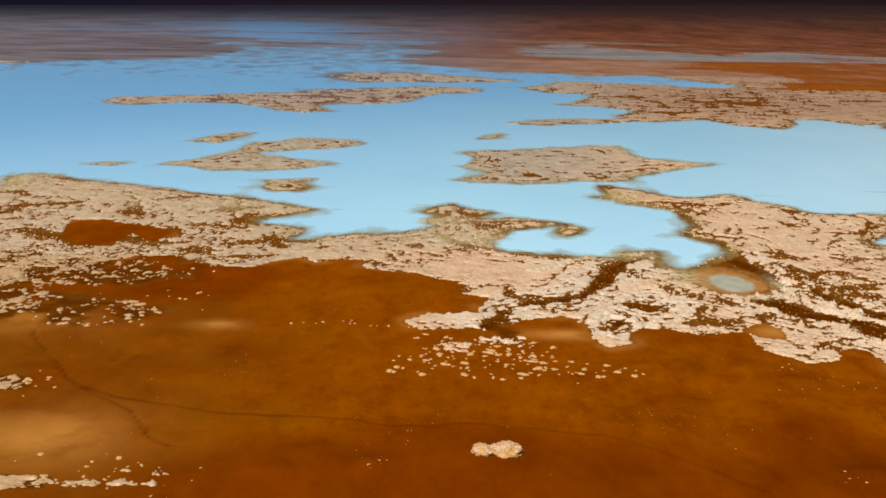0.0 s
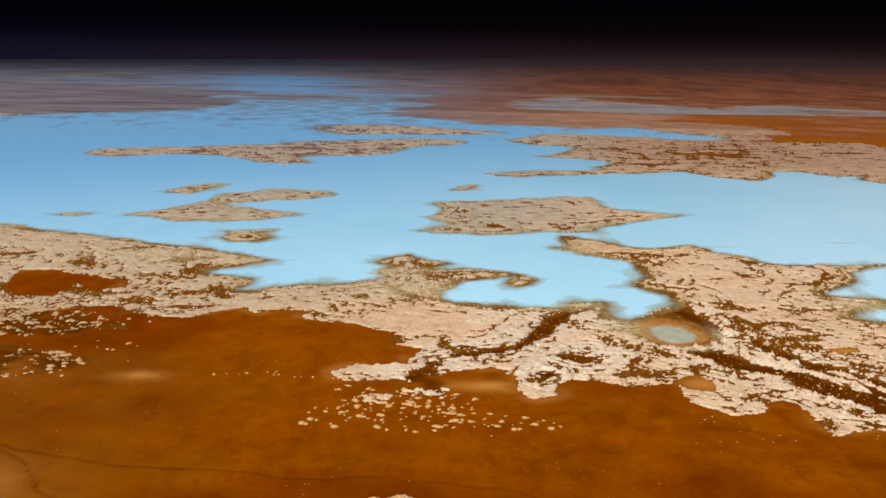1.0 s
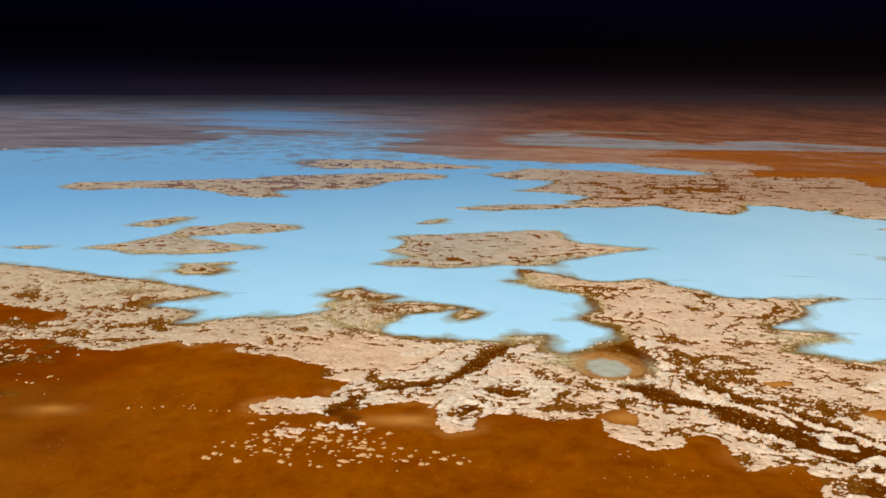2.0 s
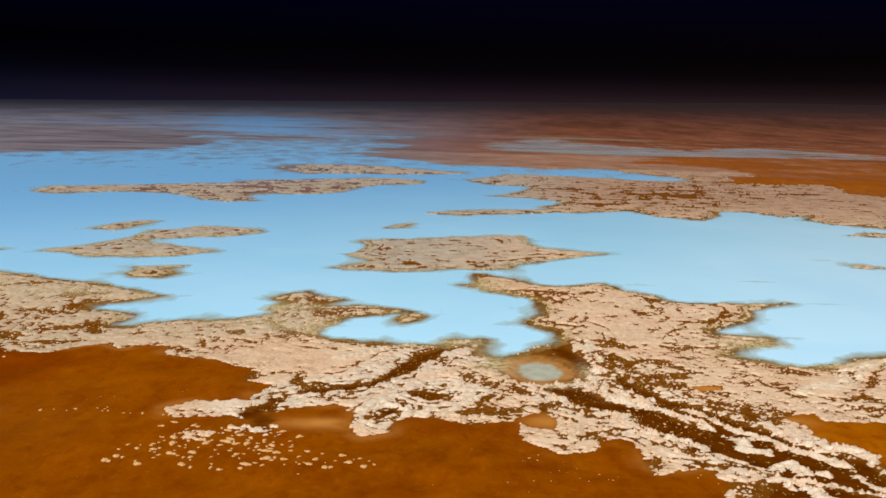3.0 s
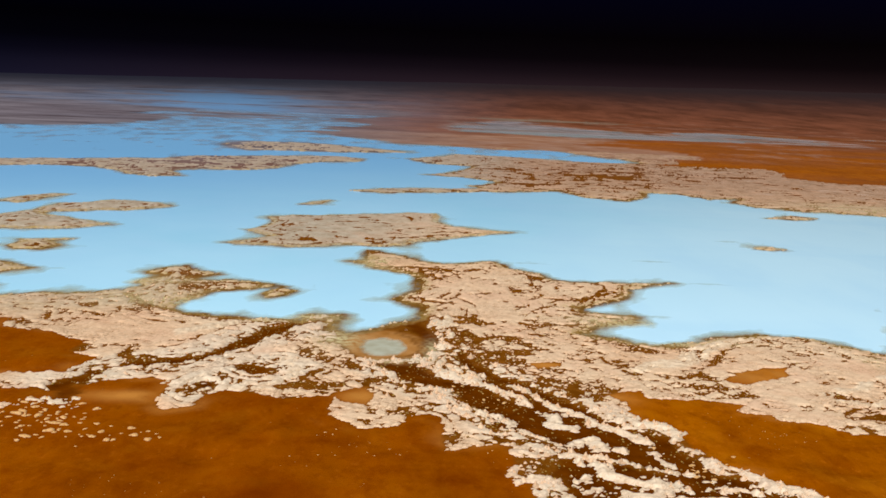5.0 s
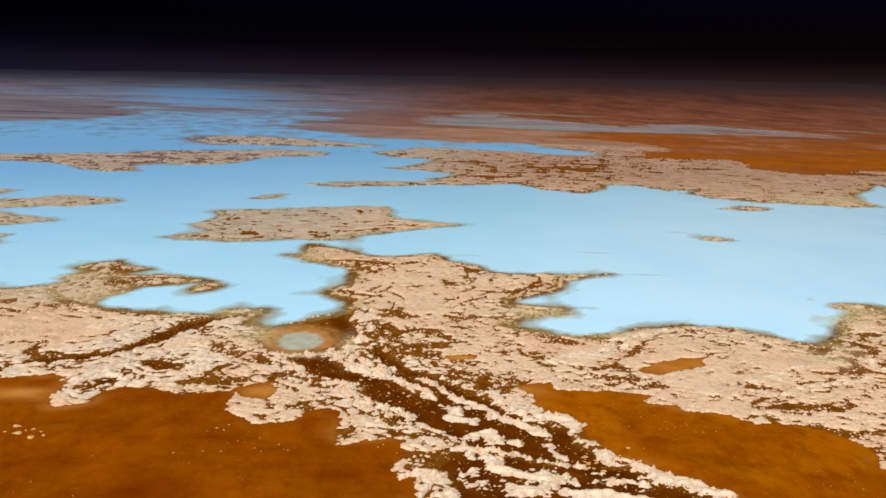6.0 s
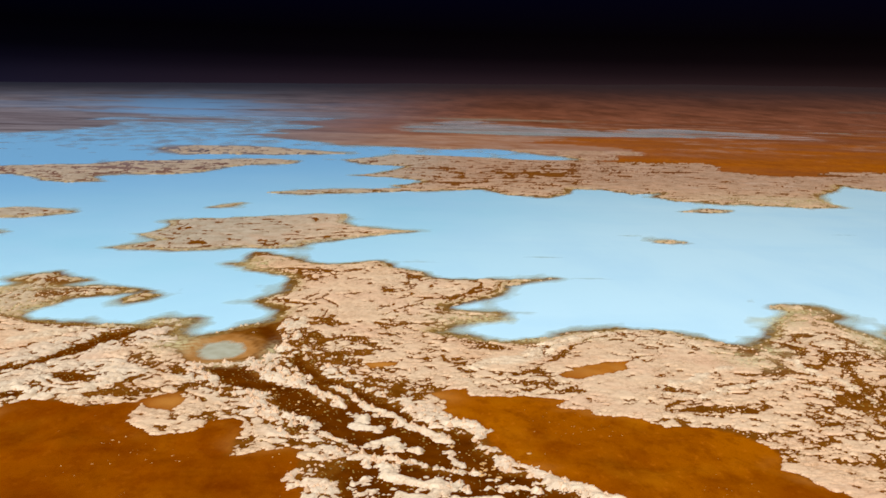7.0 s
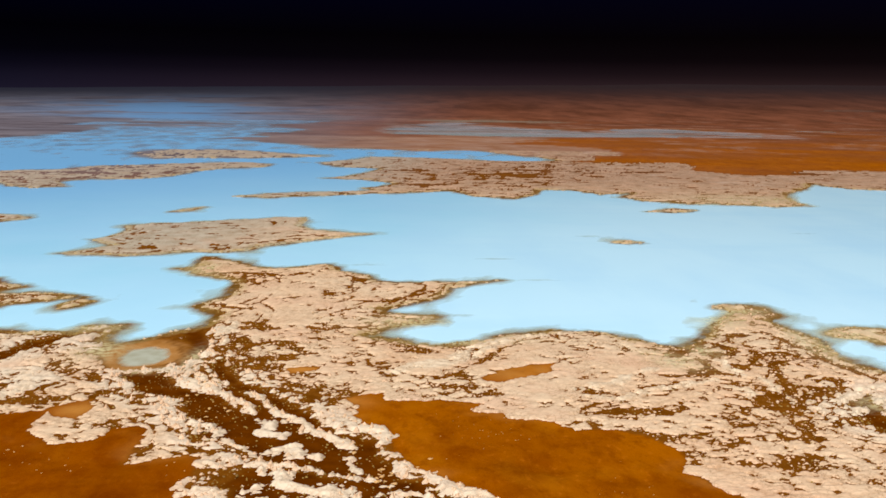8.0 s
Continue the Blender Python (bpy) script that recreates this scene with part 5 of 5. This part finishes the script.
tagged(many_domes("algae_tufts", x, y, c["ground"].ravel()[at], size, size * 0.8, TUFT), "small olive and brown algae tufts on wet mud", "algae", kind="stuff")


weight = ((c["crust"] < -0.05) & (c["sand"] < -0.6) & (c["land"] > 2.0) & (c["beds"] < 0.0)) * np.exp(np.clip(c["crust"], -4, 0) / 1.2) * (c["ring"] < -1.5)
x, y, z, at = pick(near_by * weight, 7500)
size = 0.10 + 0.34 * rng.random(7500) ** 2.5
tagged(many_domes("salt_crumbs", x, y, c["ground"].ravel()[at], size, size * (0.4 + 0.5 * rng.random(7500)), LUMP, ((1.0, -0.25), (0.7, 0.4), (0.3, 0.85)), False, 0.6),
       "pale salt crumbs strewn over the brown mud pits", "salt crumbs", kind="stuff")


def clump_mesh(seed, lobes, material):
    """One lump of salt: a few merged, knobbly boulders."""
    pick_one = random.Random(seed)
    bm = bmesh.new()
    for n in range(lobes):
        turn, far = pick_one.random() * 6.3, (0.0 if n == 0 else 0.65 + 0.2 * pick_one.random())
        size_ = 0.75 if n == 0 else 0.35 + 0.25 * pick_one.random()
        made = bmesh.ops.create_icosphere(bm, subdivisions=2, radius=size_)["verts"]
        for v in made:
            v.co *= 1 + 0.30 * noise.noise(v.co * 2.3 + Vector((seed * 3.1, n * 5.7, 0))) + 0.14 * noise.noise(v.co * 6 + Vector((n, seed, 4)))
            v.co.z = max(v.co.z * 0.62, -0.12)
            v.co += Vector((math.cos(turn) * far, math.sin(turn) * far * 0.8, 0))
    for face in bm.faces:
        face.smooth = True
    mesh = bpy.data.meshes.new("salt_clump")
    bm.to_mesh(mesh)
    bm.free()
    mesh.materials.append(material)
    return mesh


CLUMPS = [clump_mesh(k, 2 + k % 4, TAN) for k in range(8)]
BOULDERS = [clump_mesh(k + 20, 2 + k % 3, LUMP) for k in range(6)]


def height_at(px, py):
    return lay(np.array([px]), np.array([py]))


def scatter(count, cx, cy, rx, ry, small, large, group, seed, label="small pale salt clump lying on orange sand"):
    pick_one = random.Random(seed)
    spots = []
    for _ in range(count * 4):
        u, v = pick_one.gauss(0, 0.5), pick_one.gauss(0, 0.5)
        s_ = small + (large - small) * pick_one.random() ** 2.2
        px, py = cx + rx * u, cy + ry * v
        if abs(u) < 1.1 and abs(v) < 1.1 and all((px - q[0]) ** 2 + (py - q[1]) ** 2 > (0.8 * (s_ + q[2])) ** 2 for q in spots):
            spots.append((px, py, s_))
        if len(spots) == count:
            break
    f = lay(np.array([q[0] for q in spots]), np.array([q[1] for q in spots]))
    for (px, py, s_), z_, cr in zip(spots, f["ground"], f["crust"]):
        if cr > 0.1:
            continue
        ob = new("salt_clump", CLUMPS[pick_one.randrange(8)])
        ob.matrix_world = pose(px, py, z_ - 0.02, 0, 0, pick_one.random() * 360) @ Matrix.Diagonal((s_, s_ * (0.6 + 0.4 * pick_one.random()), s_ * (0.5 + 0.4 * pick_one.random()), 1))
        tagged(ob, label, "salt clump", group)


scatter(58, 1, 164, 10, 11, 0.35, 1.1, "salt clumps on the sand", 1)
scatter(58, 13, 165, 9, 11, 0.35, 1.05, "salt clumps on the sand", 2)
scatter(24, 25, 158.5, 9, 5, 0.25, 0.9, "salt clumps on the sand", 3)
scatter(14, -20, 182, 17, 2.5, 0.3, 0.6, "salt clumps on the sand", 4)
scatter(36, 87, 186, 12, 13, 0.2, 0.75, "salt clumps in the channel", 5, "small pale salt clump in dark channel mud")
scatter(22, 121, 153, 8, 10, 0.2, 0.7, "salt clumps in the channel", 6, "small pale salt clump in dark channel mud")
scatter(28, -45, 116.5, 14, 6, 0.2, 0.7, "salt clumps on the sand", 7)
scatter(20, -70, 147, 9, 6, 0.3, 0.9, "salt clumps on the sand", 8)
scatter(30, -62, 190, 20, 22, 0.3, 0.9, "salt clumps on the sand", 9)


scatter(6, 61, 162, 4, 3, 0.10, 0.30, "salt clumps on the sand", 10)
scatter(5, 59, 151, 5, 3, 0.10, 0.30, "salt clumps on the sand", 11)
scatter(6, 72, 154, 6, 3, 0.10, 0.30, "salt clumps on the sand", 12)
scatter(10, 88, 152, 8, 6, 0.10, 0.30, "salt clumps on the sand", 13)
scatter(5, -9, 120.2, 3, 2, 0.10, 0.30, "salt clumps on the sand", 14)
scatter(5, 54, 118.5, 4, 2, 0.10, 0.30, "salt clumps on the sand", 15)


def salt_mound():
    """Two heaps of knobbly white boulders, side by side."""
    base = new("salt_mound")
    ground_z = float(height_at(8.0, 124.8)["ground"][0])
    base.location = (8.0, 124.8, ground_z)
    pick_one = random.Random(3)
    for cx, cy, rx, ry, tall, count in ((-2.3, 0.0, 1.1, 1.3, 0.6, 17), (1.2, 0.2, 1.9, 1.7, 0.82, 36)):
        bm = bmesh.new()
        for v in bmesh.ops.create_icosphere(bm, subdivisions=4, radius=1.0)["verts"]:
            bump = 1 + 0.28 * noise.noise(v.co * 2.1 + Vector((cx, 2, 0))) + 0.12 * noise.noise(v.co * 5.3 + Vector((1, cx, 0)))
            v.co = Vector((v.co.x * (rx + 0.35) * bump, v.co.y * (ry + 0.35) * bump, max(v.co.z * (tall + 0.35) * bump, -0.1)))
        for face in bm.faces:
            face.smooth = True
        mesh = bpy.data.meshes.new("heap")
        bm.to_mesh(mesh)
        bm.free()
        mesh.materials.append(TAN)
        heap = new("heap", mesh)
        heap.parent, heap.location = base, (cx, cy, 0)
        for n in range(count):
            turn, far = pick_one.random() * 6.3, math.sqrt(pick_one.random())
            s_ = 0.28 + 0.42 * pick_one.random()
            ob = new("boulder", BOULDERS[pick_one.randrange(6)])
            ob.parent = base
            ob.matrix_basis = pose(cx + rx * far * math.cos(turn), cy + ry * far * math.sin(turn), tall * math.sqrt(1 - 0.95 * far**2) + 0.12, 0, 0, pick_one.random() * 360) @ Matrix.Diagonal((s_, s_, s_, 1))
    return tagged(base, "twin heap of knobbly white salt boulders on orange sand", "salt mound")


salt_mound()

x, y, z, at = pick(ease(cy_, 230, 180) * ((c["sand"] > 2.0) & (c["crust"] < -1)) * np.clip(fbm(cx_, cy_, 18, 3, 281), 0.02, 1) ** 2, 600)
size = 0.05 + 0.09 * rng.random(600) ** 3
tagged(many_domes("salt_flecks", x, y, c["ground"].ravel()[at], size, size * 0.5, FLECK), "tiny golden salt flecks sprinkled over orange sand", "salt flecks", kind="stuff")
